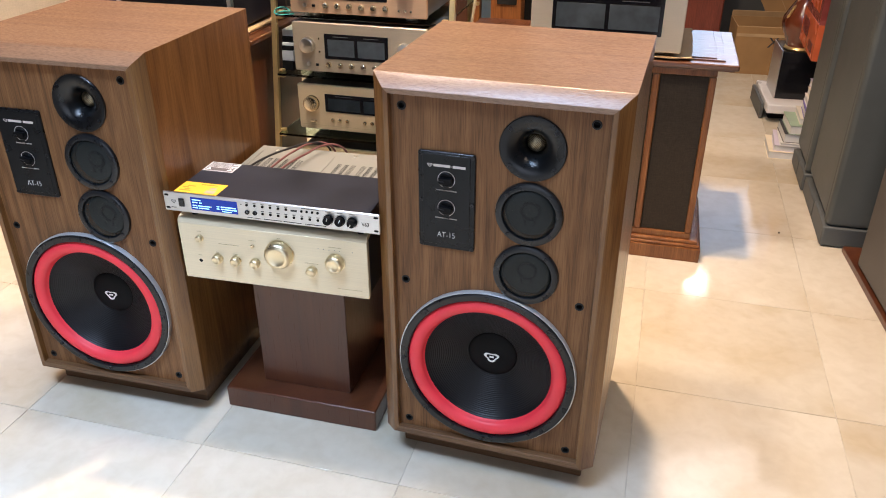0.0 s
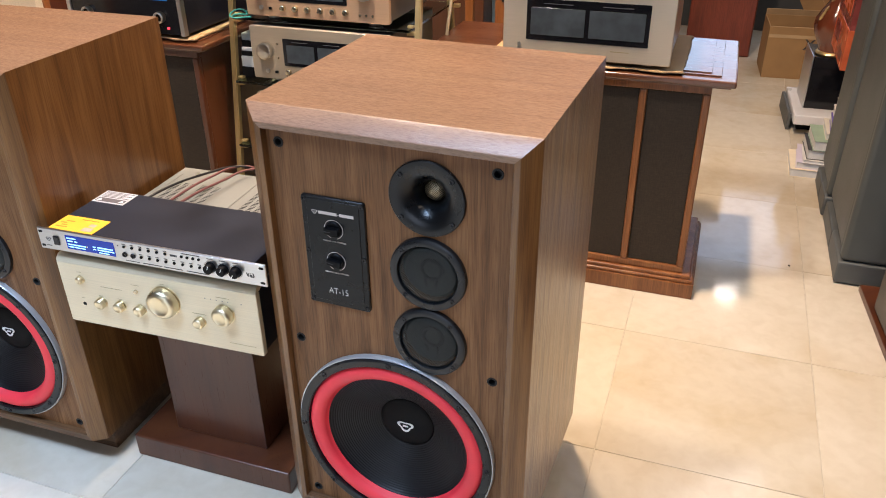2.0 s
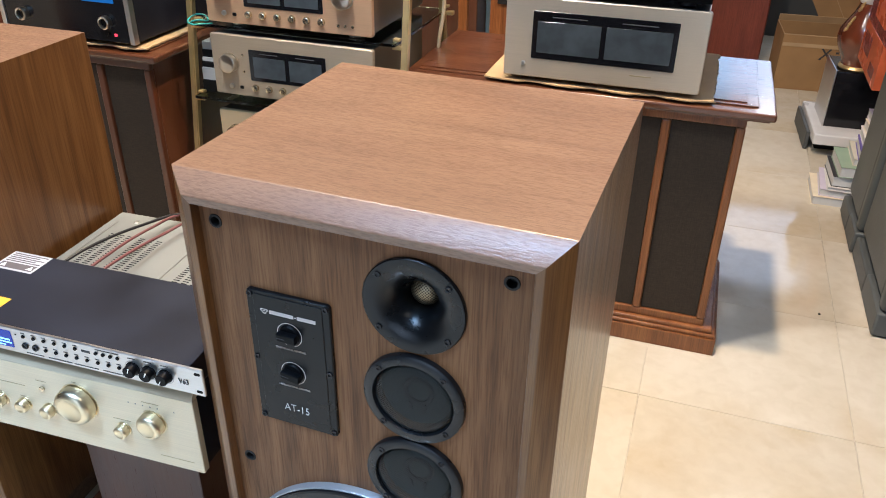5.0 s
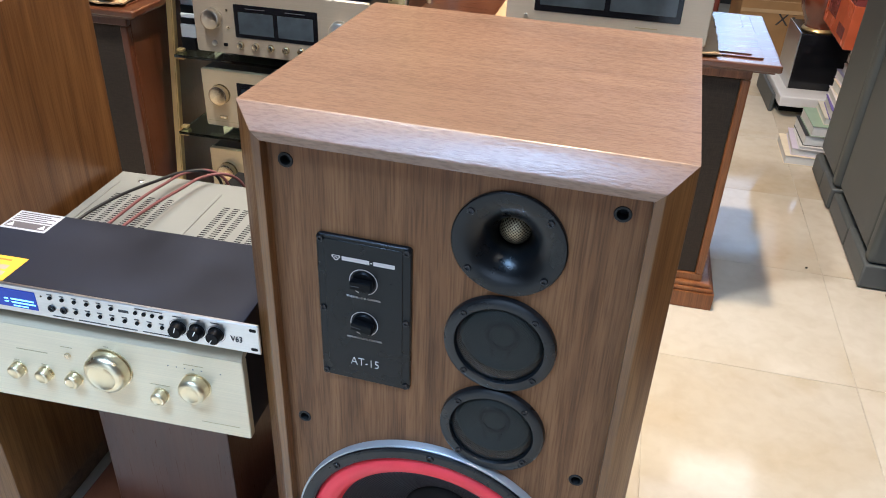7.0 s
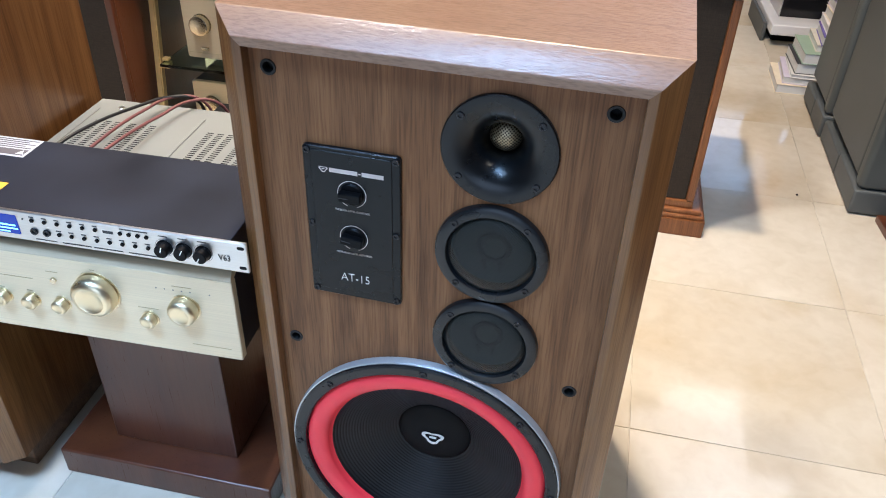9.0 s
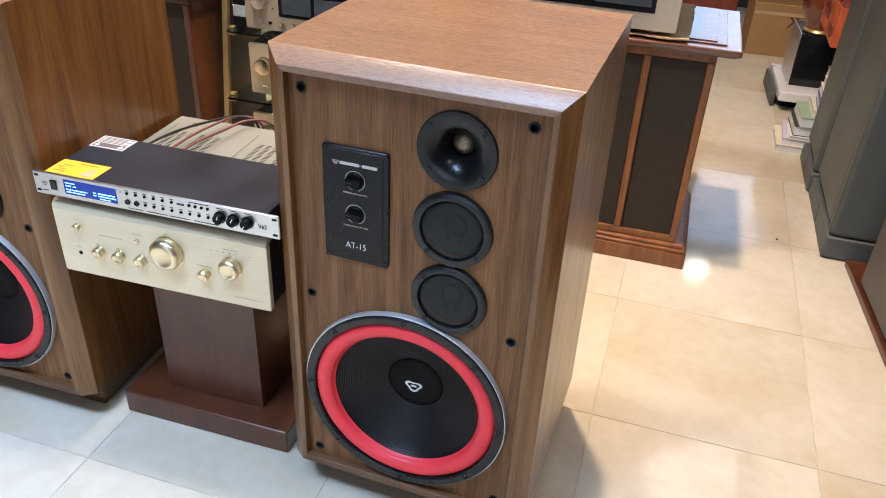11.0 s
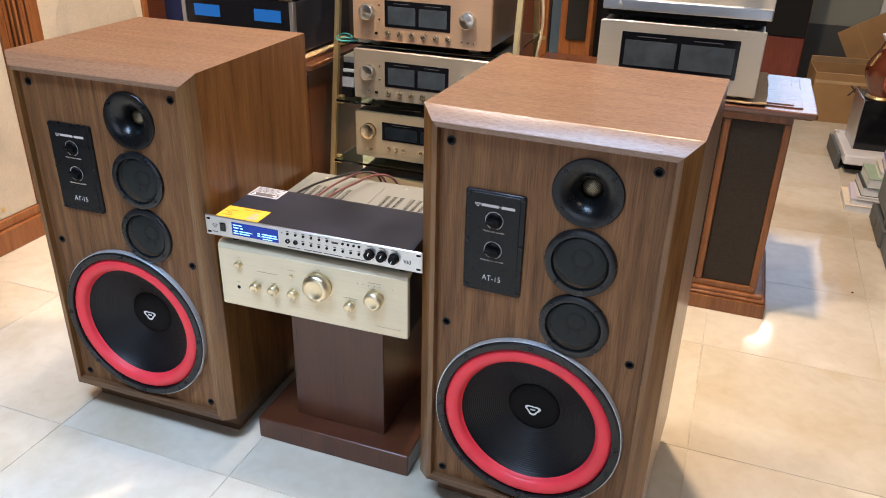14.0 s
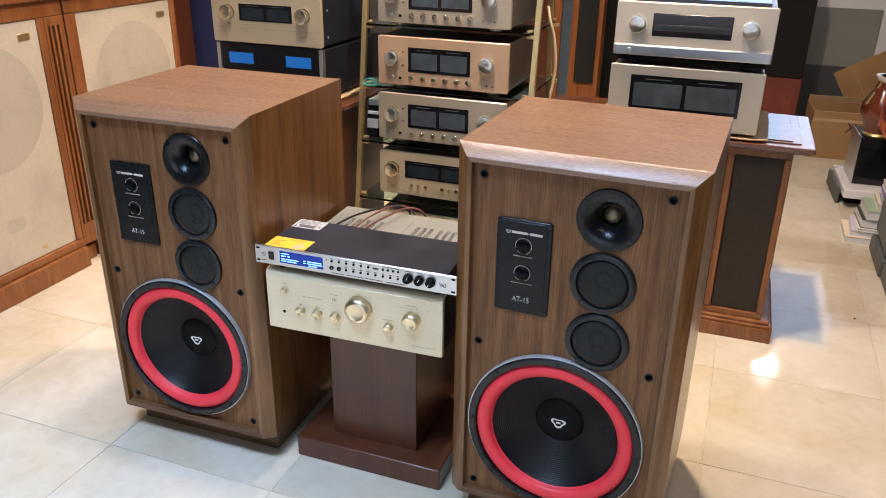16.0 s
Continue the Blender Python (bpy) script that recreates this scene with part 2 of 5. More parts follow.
BLACK_PLASTIC = plain("black_plastic", (0.0032, 0.0034, 0.0040), 0.40, 0, 0.2, 30, 0.15, 900, 0, 0.13)
BLACK_GLOSS = plain("black_gloss", (0.008, 0.008, 0.010), 0.12, 0, 0.1, 10)
BLACK_MATT = plain("black_matt", (0.004, 0.004, 0.0045), 0.7, 0, 0.2, 20, 0.2, 900, 0, 0.2)
# The blue in this black stands in for a cool reflection on steel tops.
BLACK_METAL = plain("black_steel_cool_sheen", (0.013, 0.0155, 0.024), 0.42, 0.0, 0.3, 9, 0.12, 1500, 0, 0.28)
SCREW = plain("dark_steel", (0.035, 0.035, 0.038), 0.3, 0.8, 0.1, 60)
SOCKET = plain("socket_plastic", (0.010, 0.010, 0.010), 0.45, 0, 0.1, 60, 0, 900, 0, 0.3)
RED_FOAM = plain("red_foam", (0.84, 0.042, 0.060), 0.48, 0, 0.07, 18, 0.1, 1800)
CONE = ridged("black_cone", (0.0040, 0.0042, 0.0054), 0.0036, 0.40)
CAP = plain("dust_cap_black", (0.0030, 0.0031, 0.0037), 0.6, 0, 0.2, 40, 0.2, 900, 0, 0.16)
CAST = plain("cast_aluminium", (0.58, 0.60, 0.62), 0.36, 0.6, 0.03, 10)
HORN = plain("horn_moulding", (0.0042, 0.0046, 0.0054), 0.30, 0, 0.2, 30, 0.1, 900, 0, 0.40)
GASKET = plain("gasket_rubber", (0.006, 0.007, 0.0085), 0.30, 0, 0.2, 40, 0.1, 900, 0, 0.45)
WARM_INK = plain("warm_white_ink", (0.62, 0.55, 0.51), 0.5, 0, 0.04, 60)
DARK_INK = plain("dark_ink", (0.035, 0.035, 0.040), 0.5, 0, 0.05, 60)
WHITE_INK = plain("white_ink", (0.82, 0.81, 0.78), 0.5, 0, 0.03, 60)
BRASS_MESH = perforated("brass_mesh", (0.33, 0.275, 0.18), (0.03, 0.02, 0.01), 0.0026, 0.35, 0.8)
BLACK_MESH = perforated("black_mesh", (0.0150, 0.0185, 0.0185), (0.001, 0.001, 0.001), 0.0024, 0.40, 0.0, 0.4, True)
DRIVER_PAPER = plain("grey_driver_paper", (0.034, 0.042, 0.039), 0.8, 0, 0.1, 40, 0, 900, 0, 0.2)
PANEL_BLACK = plain("slate_black_panel", (0.0048, 0.0056, 0.0066), 0.30, 0, 0.15, 30, 0.2, 1200, 0, 0.28)
RING_BLACK = plain("charcoal_driver_ring", (0.0085, 0.0095, 0.0112), 0.30, 0, 0.12, 30, 0.15, 1200, 0, 0.45)
BRONZE = plain("bronze_side_metal", (0.155, 0.110, 0.070), 0.42, 0.4, 0.08, 12, 0.1, 1500)
SILVER = brushed("silver_panel", (0.78, 0.78, 0.79), 0.30)
CHAMPAGNE = brushed("champagne_panel", (0.92, 0.79, 0.55), 0.36, 0.28)
CHAMPAGNE_PALE = brushed("pale_champagne_panel", (0.76, 0.65, 0.50), 0.38, 0.45)
ROSE = brushed("rose_gold_panel", (0.86, 0.56, 0.34), 0.38, 0.5)
GOLD_KNOB = turned("gold_knob", (0.72, 0.62, 0.44), 0.26)
SILVER_KNOB = turned("silver_knob", (0.72, 0.67, 0.58), 0.30)
DOME_GOLD = plain("gold_satin_knob", (0.80, 0.69, 0.47), 0.33, 1.0, 0.04, 30)
COVER = plain("champagne_steel_cover", (0.235, 0.238, 0.215), 0.44, 0.3, 0.05, 12, 0.08, 1600)
BRASS = plain("brass", (0.70, 0.53, 0.25), 0.34, 0.8, 0.06, 25)
SHELF_GLASS = clear("shelf_glass", (0.62, 0.82, 0.78))
METER_GLASS = plain("meter_glass", (0.020, 0.026, 0.032), 0.08, 0, 0.3, 20)
METER_FACE = plain("meter_face", (0.060, 0.072, 0.082), 0.12, 0, 0.2, 25)
FAINT_INK = plain("faint_ink", (0.085, 0.085, 0.090), 0.5, 0, 0.05, 60)
RACK_PALE = brushed("dull_champagne_panel", (0.60, 0.50, 0.365), 0.38, 0.45)
RACK_GOLD = brushed("dull_gold_panel", (0.75, 0.61, 0.40), 0.38, 0.45)
BLUE_METER = glowing("blue_meter", (0.03, 0.20, 0.60), 0.55)
BLUE_SCREEN = glowing("blue_screen", (0.003, 0.055, 0.55), 0.42)
SCREEN_INK = glowing("screen_ink", (0.30, 0.72, 1.0), 2.2)
RED_LED = glowing("red_led", (1.0, 0.06, 0.09), 1.5)
YELLOW_LABEL = plain("yellow_label", (0.72, 0.40, 0.028), 0.45, 0, 0.05, 30)
LABEL_GREY = plain("grey_label", (0.46, 0.46, 0.47), 0.5, 0, 0.05, 30)
PAPER = plain("white_paper", (0.66, 0.66, 0.64), 0.6, 0, 0.05, 20)
GREY_INK = plain("grey_ink", (0.16, 0.16, 0.17), 0.6, 0, 0.05, 60)
GOLD_INK = plain("faint_gold_ink", (0.42, 0.34, 0.19), 0.5, 0, 0.05, 60)
GREY_GRILLE = cloth("grey_grille_cloth", (0.050, 0.035, 0.022), 900, 0.85, 0.35)
BLACK_GRILLE = cloth("black_grille_cloth", (0.010, 0.010, 0.011), 900, 0.9, 0.3)
CREAM_CLOTH = cloth("cream_grille_cloth", (0.68, 0.615, 0.50), 700, 0.9, 0.10)
SHADED_CLOTH = cloth("cream_cloth_over_driver", (0.58, 0.525, 0.43), 700, 0.9, 0.10)
GREY_CASE = plain("grey_moulded_plastic", (0.072, 0.080, 0.077), 0.46, 0, 0.16, 5, 0.45, 700)
GREY_BAND = plain("grey_rubber_band", (0.085, 0.092, 0.090), 0.52, 0, 0.2, 8, 0.4, 500)
CARDBOARD = plain("cardboard", (0.34, 0.20, 0.082), 0.8, 0, 0.12, 7, 0.2, 400)
CARDBOARD_PALE = plain("pale_cardboard", (0.44, 0.30, 0.155), 0.8, 0, 0.15, 7, 0.2, 400)
RED_CARTON = plain("orange_red_carton", (0.56, 0.12, 0.045), 0.25, 0, 0.2, 9)
DARK_CARTON = plain("dark_red_carton", (0.20, 0.045, 0.04), 0.25, 0, 0.3, 12)
GLAZE = plain("brown_glaze", (0.110, 0.028, 0.012), 0.12, 0, 0.3, 9, 0, 900, 0.6)
MARBLE = plain("white_marble", (0.70, 0.70, 0.71), 0.3, 0, 0.12, 6)
RUBBER_RED = plain("dull_red_cable", (0.16, 0.055, 0.05), 0.5, 0, 0.1, 40)
RUBBER_BLACK = plain("black_cable_sheath", (0.012, 0.012, 0.013), 0.42, 0, 0.1, 40)
TEAL = plain("teal_cable", (0.03, 0.30, 0.28), 0.5, 0, 0.1, 40)
CREAM_CABLE = plain("cream_cable", (0.70, 0.58, 0.36), 0.5, 0, 0.1, 40)
TILE = stone_tile("polished_beige_tile")
GROUT = plain("beige_grout", (0.56, 0.51, 0.42), 0.8, 0, 0.2, 20, 0.3, 500)
# Brown is chosen to bounce little light, so that shadows stay deep.
WALL_LOW_BOUNCE = plain("low_bounce_wall", (0.125, 0.100, 0.078), 0.75, 0, 0.06, 2, 0.15, 300)
WALL_WHITE = plain("white_wall_paint", (0.78, 0.79, 0.80), 0.6, 0, 0.05, 2)
WALL_GREEN = plain("grey_green_wall_paint", (0.27, 0.285, 0.245), 0.6, 0, 0.08, 2, 0.15, 300)
WALL_DARK = plain("dark_grey_wainscot", (0.065, 0.070, 0.073), 0.5, 0, 0.15, 4, 0.2, 300)
BLUE_WALL = plain("grey_blue_panel_paint", (0.20, 0.27, 0.31), 0.6, 0, 0.1, 3)
NAVY = plain("navy_cloth", (0.014, 0.020, 0.075), 0.8, 0, 0.2, 8, 0.3, 500)
# Unseen ceiling, kept this dark to weaken the fill it bounces back.
CEILING_LOW_BOUNCE = plain("low_bounce_ceiling", (0.13, 0.128, 0.125), 0.8, 0, 0.04, 2)


# ---- building helpers ----
def box(x0, x1, y0, y1, z0, z1, bevel=0.002, seg=2):
    bm = bmesh.new()
    bmesh.ops.create_cube(bm, size=1, matrix=Matrix.Translation(((x0 + x1) / 2, (y0 + y1) / 2, (z0 + z1) / 2)) @ Matrix.Diagonal((x1 - x0, y1 - y0, z1 - z0, 1)))
    if bevel:
        bmesh.ops.bevel(bm, geom=bm.edges[:], offset=min(bevel, 0.45 * min(x1 - x0, y1 - y0, z1 - z0)), segments=seg, profile=0.5, affect="EDGES")
    return bm


def prism(x0, x1, outline):
    """A bar along x with the given (y, z) outline."""
    bm = bmesh.new()
    ends = [[bm.verts.new((x, y, z)) for y, z in outline] for x in (x0, x1)]
    n = len(outline)
    for k in range(n):
        bm.faces.new([ends[0][k], ends[0][(k + 1) % n], ends[1][(k + 1) % n], ends[1][k]])
    bm.faces.new(ends[0][::-1])
    bm.faces.new(ends[1])
    bmesh.ops.recalc_face_normals(bm, faces=bm.faces[:])
    return bm


def joined(*parts):
    """One bmesh out of several."""
    bm = bmesh.new()
    for other in parts:
        data = bpy.data.meshes.new("tmp")
        other.to_mesh(data)
        other.free()
        bm.from_mesh(data)
        bpy.data.meshes.remove(data)
    return bm


def lathe(profile, seg=48, cx=0.0, cz=0.0):
    """Rings (radius, y) round the y axis; radius 0 closes the end."""
    bm = bmesh.new()
    rings = []
    for r, y in profile:
        if r <= 1e-6:
            rings.append([bm.verts.new((cx, y, cz))])
        else:
            rings.append([bm.verts.new((cx + r * math.cos(2 * math.pi * k / seg), y, cz + r * math.sin(2 * math.pi * k / seg))) for k in range(seg)])
    for a, b in zip(rings, rings[1:]):
        for k in range(seg):
            n = (k + 1) % seg
            loop = [a[k % len(a)], a[n % len(a)], b[n % len(b)], b[k % len(b)]]
            face = list(dict.fromkeys(loop))
            if len(face) > 2:
                bm.faces.new(face)
    bmesh.ops.recalc_face_normals(bm, faces=bm.faces[:])
    return bm


def upright(profile, seg=32):
    """Rings (radius, z) round the z axis."""
    bm = lathe(profile, seg)
    bmesh.ops.transform(bm, matrix=Matrix.Rotation(radians(90), 4, "X"), verts=bm.verts[:])
    bmesh.ops.recalc_face_normals(bm, faces=bm.faces[:])
    return bm


def disc(cx, cz, r, y0, y1, seg=24, edge=0.0008):
    """A short cylinder whose front stands at y0."""
    edge = min(edge, r * 0.3, abs(y1 - y0) * 0.4)
    return lathe([(0, y0), (r - edge, y0), (r, y0 + edge), (r, y1), (0, y1)], seg, cx, cz)


def plate(cx, cz, w, h, y0, y1, r=0.004, seg=5, edge=0.0012):
    """A panel with rounded corners, upright, front at y0."""
    bm = bmesh.new()
    ring = []
    for sx, sz, start in ((1, 1, 0), (-1, 1, 90), (-1, -1, 180), (1, -1, 270)):
        for k in range(seg + 1):
            a = radians(start + 90 * k / seg)
            ring.append((cx + sx * (w / 2 - r) + r * math.cos(a), cz + sz * (h / 2 - r) + r * math.sin(a)))
    front = [bm.verts.new((x + (cx - x) * edge / w * 2, y0, z + (cz - z) * edge / h * 2)) for x, z in ring]
    side = [bm.verts.new((x, y0 + edge, z)) for x, z in ring]
    back = [bm.verts.new((x, y1, z)) for x, z in ring]
    n = len(ring)
    bm.faces.new(front)
    bm.faces.new(back[::-1])
    for a, b in ((front, side), (side, back)):
        for k in range(n):
            bm.faces.new([a[k], a[(k + 1) % n], b[(k + 1) % n], b[k]])
    bmesh.ops.recalc_face_normals(bm, faces=bm.faces[:])
    return bm


def mesh_of(name, bm, mat, smooth=38):
    data = bpy.data.meshes.new(name)
    bm.to_mesh(data)
    bm.free()
    data.materials.append(mat)
    data.set_sharp_from_angle(angle=radians(smooth))
    data.polygons.foreach_set("use_smooth", [max(abs(c) for c in p.normal) < 0.9999 for p in data.polygons])
    return data


def part(name, bm, mat, parent, label="", loc=(0, 0, 0), rot=(0, 0, 0)):
    """One mesh object under a thing or a part; bm may be a finished mesh."""
    data = bm if isinstance(bm, bpy.types.Mesh) else mesh_of(name, bm, mat)
    ob = new(name, data)
    ob.parent = parent
    ob.matrix_basis = pose(*loc, *rot)
    return tagged(ob, label)


def thing(name, m, label, category, group="", kind=""):
    return_ob = new(name)
    return_ob.empty_display_size = 0.05
    return_ob.matrix_basis = m
    return tagged(return_ob, label, category, group, kind)


def solo(name, bm, mat, m, label, category, group="", kind=""):
    ob = new(name, mesh_of(name, bm, mat))
    ob.matrix_basis = m
    return tagged(ob, label, category, group, kind)


def lettering(text, size, x, z, y, depth=0.0004, align="CENTER", thin=0.0, narrow=1.0):
    """Flat letters that face -y, as a mesh."""
    curve = bpy.data.curves.new("letters", "FONT")
    curve.body, curve.size, curve.extrude, curve.align_x, curve.align_y = text, size, depth, align, "CENTER"
    curve.resolution_u, curve.offset = 3, -thin
    ob = bpy.data.objects.new("letters", curve)
    scene.collection.objects.link(ob)
    data = bpy.data.meshes.new_from_object(ob.evaluated_get(bpy.context.evaluated_depsgraph_get()))
    bpy.data.objects.remove(ob)
    bpy.data.curves.remove(curve)
    bm = bmesh.new()
    bm.from_mesh(data)
    bpy.data.meshes.remove(data)
    bmesh.ops.transform(bm, matrix=pose(x, y, z, 90, 0, 0) @ Matrix.Diagonal((narrow, 1, 1, 1)), verts=bm.verts[:])
    return bm


def tube(name, points, radius, mat, label, category, group=""):
    """A cable through smooth points."""
    curve = bpy.data.curves.new(name, "CURVE")
    curve.dimensions, curve.bevel_depth, curve.bevel_resolution, curve.resolution_u = "3D", radius, 3, 8
    line = curve.splines.new("BEZIER")
    line.bezier_points.add(len(points) - 1)
    for point, place in zip(line.bezier_points, points):
        point.co = place
        point.handle_left_type = point.handle_right_type = "AUTO"
    temp = bpy.data.objects.new(name, curve)
    scene.collection.objects.link(temp)
    data = bpy.data.meshes.new_from_object(temp.evaluated_get(bpy.context.evaluated_depsgraph_get()))
    bpy.data.objects.remove(temp)
    bpy.data.curves.remove(curve)
    data.materials.clear()
    data.materials.append(mat)
    data.polygons.foreach_set("use_smooth", [True] * len(data.polygons))
    ob = new(name, data)
    return tagged(ob, label, category, group)


# ---- the room ----
X0, X1, Y0, Y1, TOP = -2.95, 1.75, -3.5, 6.0, 3.12


def wall(name, x0, x1, y0, y1, z0, z1, mat, label):
    return solo(name, box(x0, x1, y0, y1, z0, z1, 0), mat, Matrix(), label, "wall", kind="structure")


wall("wall_west", X0 - 0.15, X0, Y0, Y1, 0, TOP, WALL_LOW_BOUNCE, "plaster wall behind the tall speakers, darkened to cut bounced light")
wall("wall_east", X1, X1 + 0.15, Y0, Y1, 0, TOP, WALL_LOW_BOUNCE, "unseen plaster side wall, darkened to cut bounced light")
wall("wall_north", X0, X1, Y1, Y1 + 0.15, 0.745, TOP, WALL_WHITE, "white painted upper back wall of the shop")
wall("panel_band", X0, 0.815, Y1, Y1 + 0.15, 0.362, 0.745, WALL_GREEN, "grey-green panel band of the back wall")
wall("pillar_white", 0.815, X1, Y1 - 0.03, Y1 + 0.15, 0.362, 0.745, WALL_WHITE, "white painted pier in the back wall")
wall("wainscot", X0, X1, Y1 - 0.012, Y1 + 0.15, 0, 0.362, WALL_DARK, "dark grey panelled lower part of the back wall")
for k, (a, b, c, d) in enumerate(((X0, -2.5, 0, TOP), (1.3, X1, 0, TOP), (-2.5, 1.3, 0, 0.35), (-2.5, 1.3, 2.65, TOP))):
    wall("wall_south_%d" % (k + 1), a, b, Y0 - 0.15, Y0, c, d, WALL_LOW_BOUNCE, "unseen wall round the shop window, darkened to cut bounced light")
solo("ceiling", box(X0 - 0.15, X1 + 0.15, Y0 - 0.15, Y1 + 0.15, TOP, TOP + 0.12, 0), CEILING_LOW_BOUNCE, Matrix(), "plain unseen ceiling, darkened to cut bounced light", "ceiling", kind="structure")


# ---- loudspeakers of the pair ----
HALF, HIGH, LOW, BACK = 0.240, 0.917, 0.076, 0.2250
LIP, BAFFLE = -0.2315, -0.2165


def shell_panel(which):
    """One of four mitred panels: (inset at the sides, above, below, y) of the profile."""
    profile = [(0, 0, 0, BACK), (0, 0, 0, -0.2085), (0.0255, 0.0240, 0.003, LIP), (0.0360, 0.0340, 0.019, LIP), (0.0360, 0.0340, 0.019, -0.17), (0.020, 0.020, 0.015, -0.17), (0.020, 0.020, 0.015, BACK)]

    def corner(sx, top, p):
        return (sx * (HALF - p[0]), p[3], HIGH - p[1] if top else LOW + p[2])

    ends = {"top": ((-1, True), (1, True)), "bottom": ((-1, False), (1, False)), "left": ((-1, False), (-1, True)), "right": ((1, False), (1, True))}[which]
    bm = bmesh.new()
    rows = [[bm.verts.new(corner(*end, p)) for p in profile] for end in ends]
    n = len(profile)
    for k in range(n):
        bm.faces.new([rows[0][k], rows[0][(k + 1) % n], rows[1][(k + 1) % n], rows[1][k]])
    bm.faces.new(rows[0][::-1])
    bm.faces.new(rows[1])
    bmesh.ops.recalc_face_normals(bm, faces=bm.faces[:])
    long = [e for e in bm.edges if (e.verts[0] in rows[0]) != (e.verts[1] in rows[0])]
    bmesh.ops.bevel(bm, geom=long, offset=0.0012, segments=2, profile=0.5, affect="EDGES")
    return bm


def pierced_board(x0, x1, z0, z1, y0, y1, holes):
    """A board with round holes (x, z, radius)."""
    bm = bmesh.new()
    edges = []
    loops = [[(x0, z0), (x1, z0), (x1, z1), (x0, z1)]]
    for cx, cz, r in holes:
        seg = 48 if r > 0.03 else 16
        loops.append([(cx + r * math.cos(2 * math.pi * k / seg), cz + r * math.sin(2 * math.pi * k / seg)) for k in range(seg)])
    for loop in loops:
        verts = [bm.verts.new((x, y0, z)) for x, z in loop]
        edges += [bm.edges.new((a, b)) for a, b in zip(verts, verts[1:] + verts[:1])]
    bmesh.ops.triangle_fill(bm, use_beauty=True, edges=edges, normal=(0, -1, 0))
    grown = bmesh.ops.extrude_face_region(bm, geom=bm.faces[:])
    bmesh.ops.translate(bm, vec=(0, y1 - y0, 0), verts=[v for v in grown["geom"] if isinstance(v, bmesh.types.BMVert)])
    bmesh.ops.recalc_face_normals(bm, faces=bm.faces[:])
    return bm


PEGS = [(x, z) for z in (0.858, 0.4845, 0.1145) for x in (-0.183, 0.1775)]
WOOFER, TWEETER, MIDS = (-0.005, 0.2945), (0.068, 0.8015), ((0.068, 0.6700), (0.068, 0.5395))


def screw_mesh(r):
    return mesh_of("screw", joined(lathe([(0, -0.0007), (r * 0.45, -0.0007), (r * 0.5, -0.002), (r * 0.9, -0.002), (r, -0.0013), (r, 0.001)], 14)), SCREW)


def emblem_mesh(s, y):
    """Rounded triangular badge outline with a small bar inside."""
    bm = bmesh.new()
    outer, inner = [], []
    for k in range(30):
        a = 2 * math.pi * k / 30
        r = 1.0 - 0.22 * math.cos(3 * (a + math.pi / 2))
        outer.append((s * r * math.cos(a), s * 0.72 * r * math.sin(a)))
        inner.append((s * 0.70 * r * math.cos(a), s * 0.50 * r * math.sin(a)))
    a0 = [bm.verts.new((x, y, -z)) for x, z in outer]
    b0 = [bm.verts.new((x, y, -z)) for x, z in inner]
    for k in range(30):
        n = (k + 1) % 30
        bm.faces.new([a0[k], a0[n], b0[n], b0[k]])
    grown = bmesh.ops.extrude_face_region(bm, geom=bm.faces[:])
    bmesh.ops.translate(bm, vec=(0, 0.001, 0), verts=[v for v in grown["geom"] if isinstance(v, bmesh.types.BMVert)])
    return joined(bm, box(-s * 0.34, s * 0.34, y, y + 0.001, -s * 0.1, s * 0.14, 0))


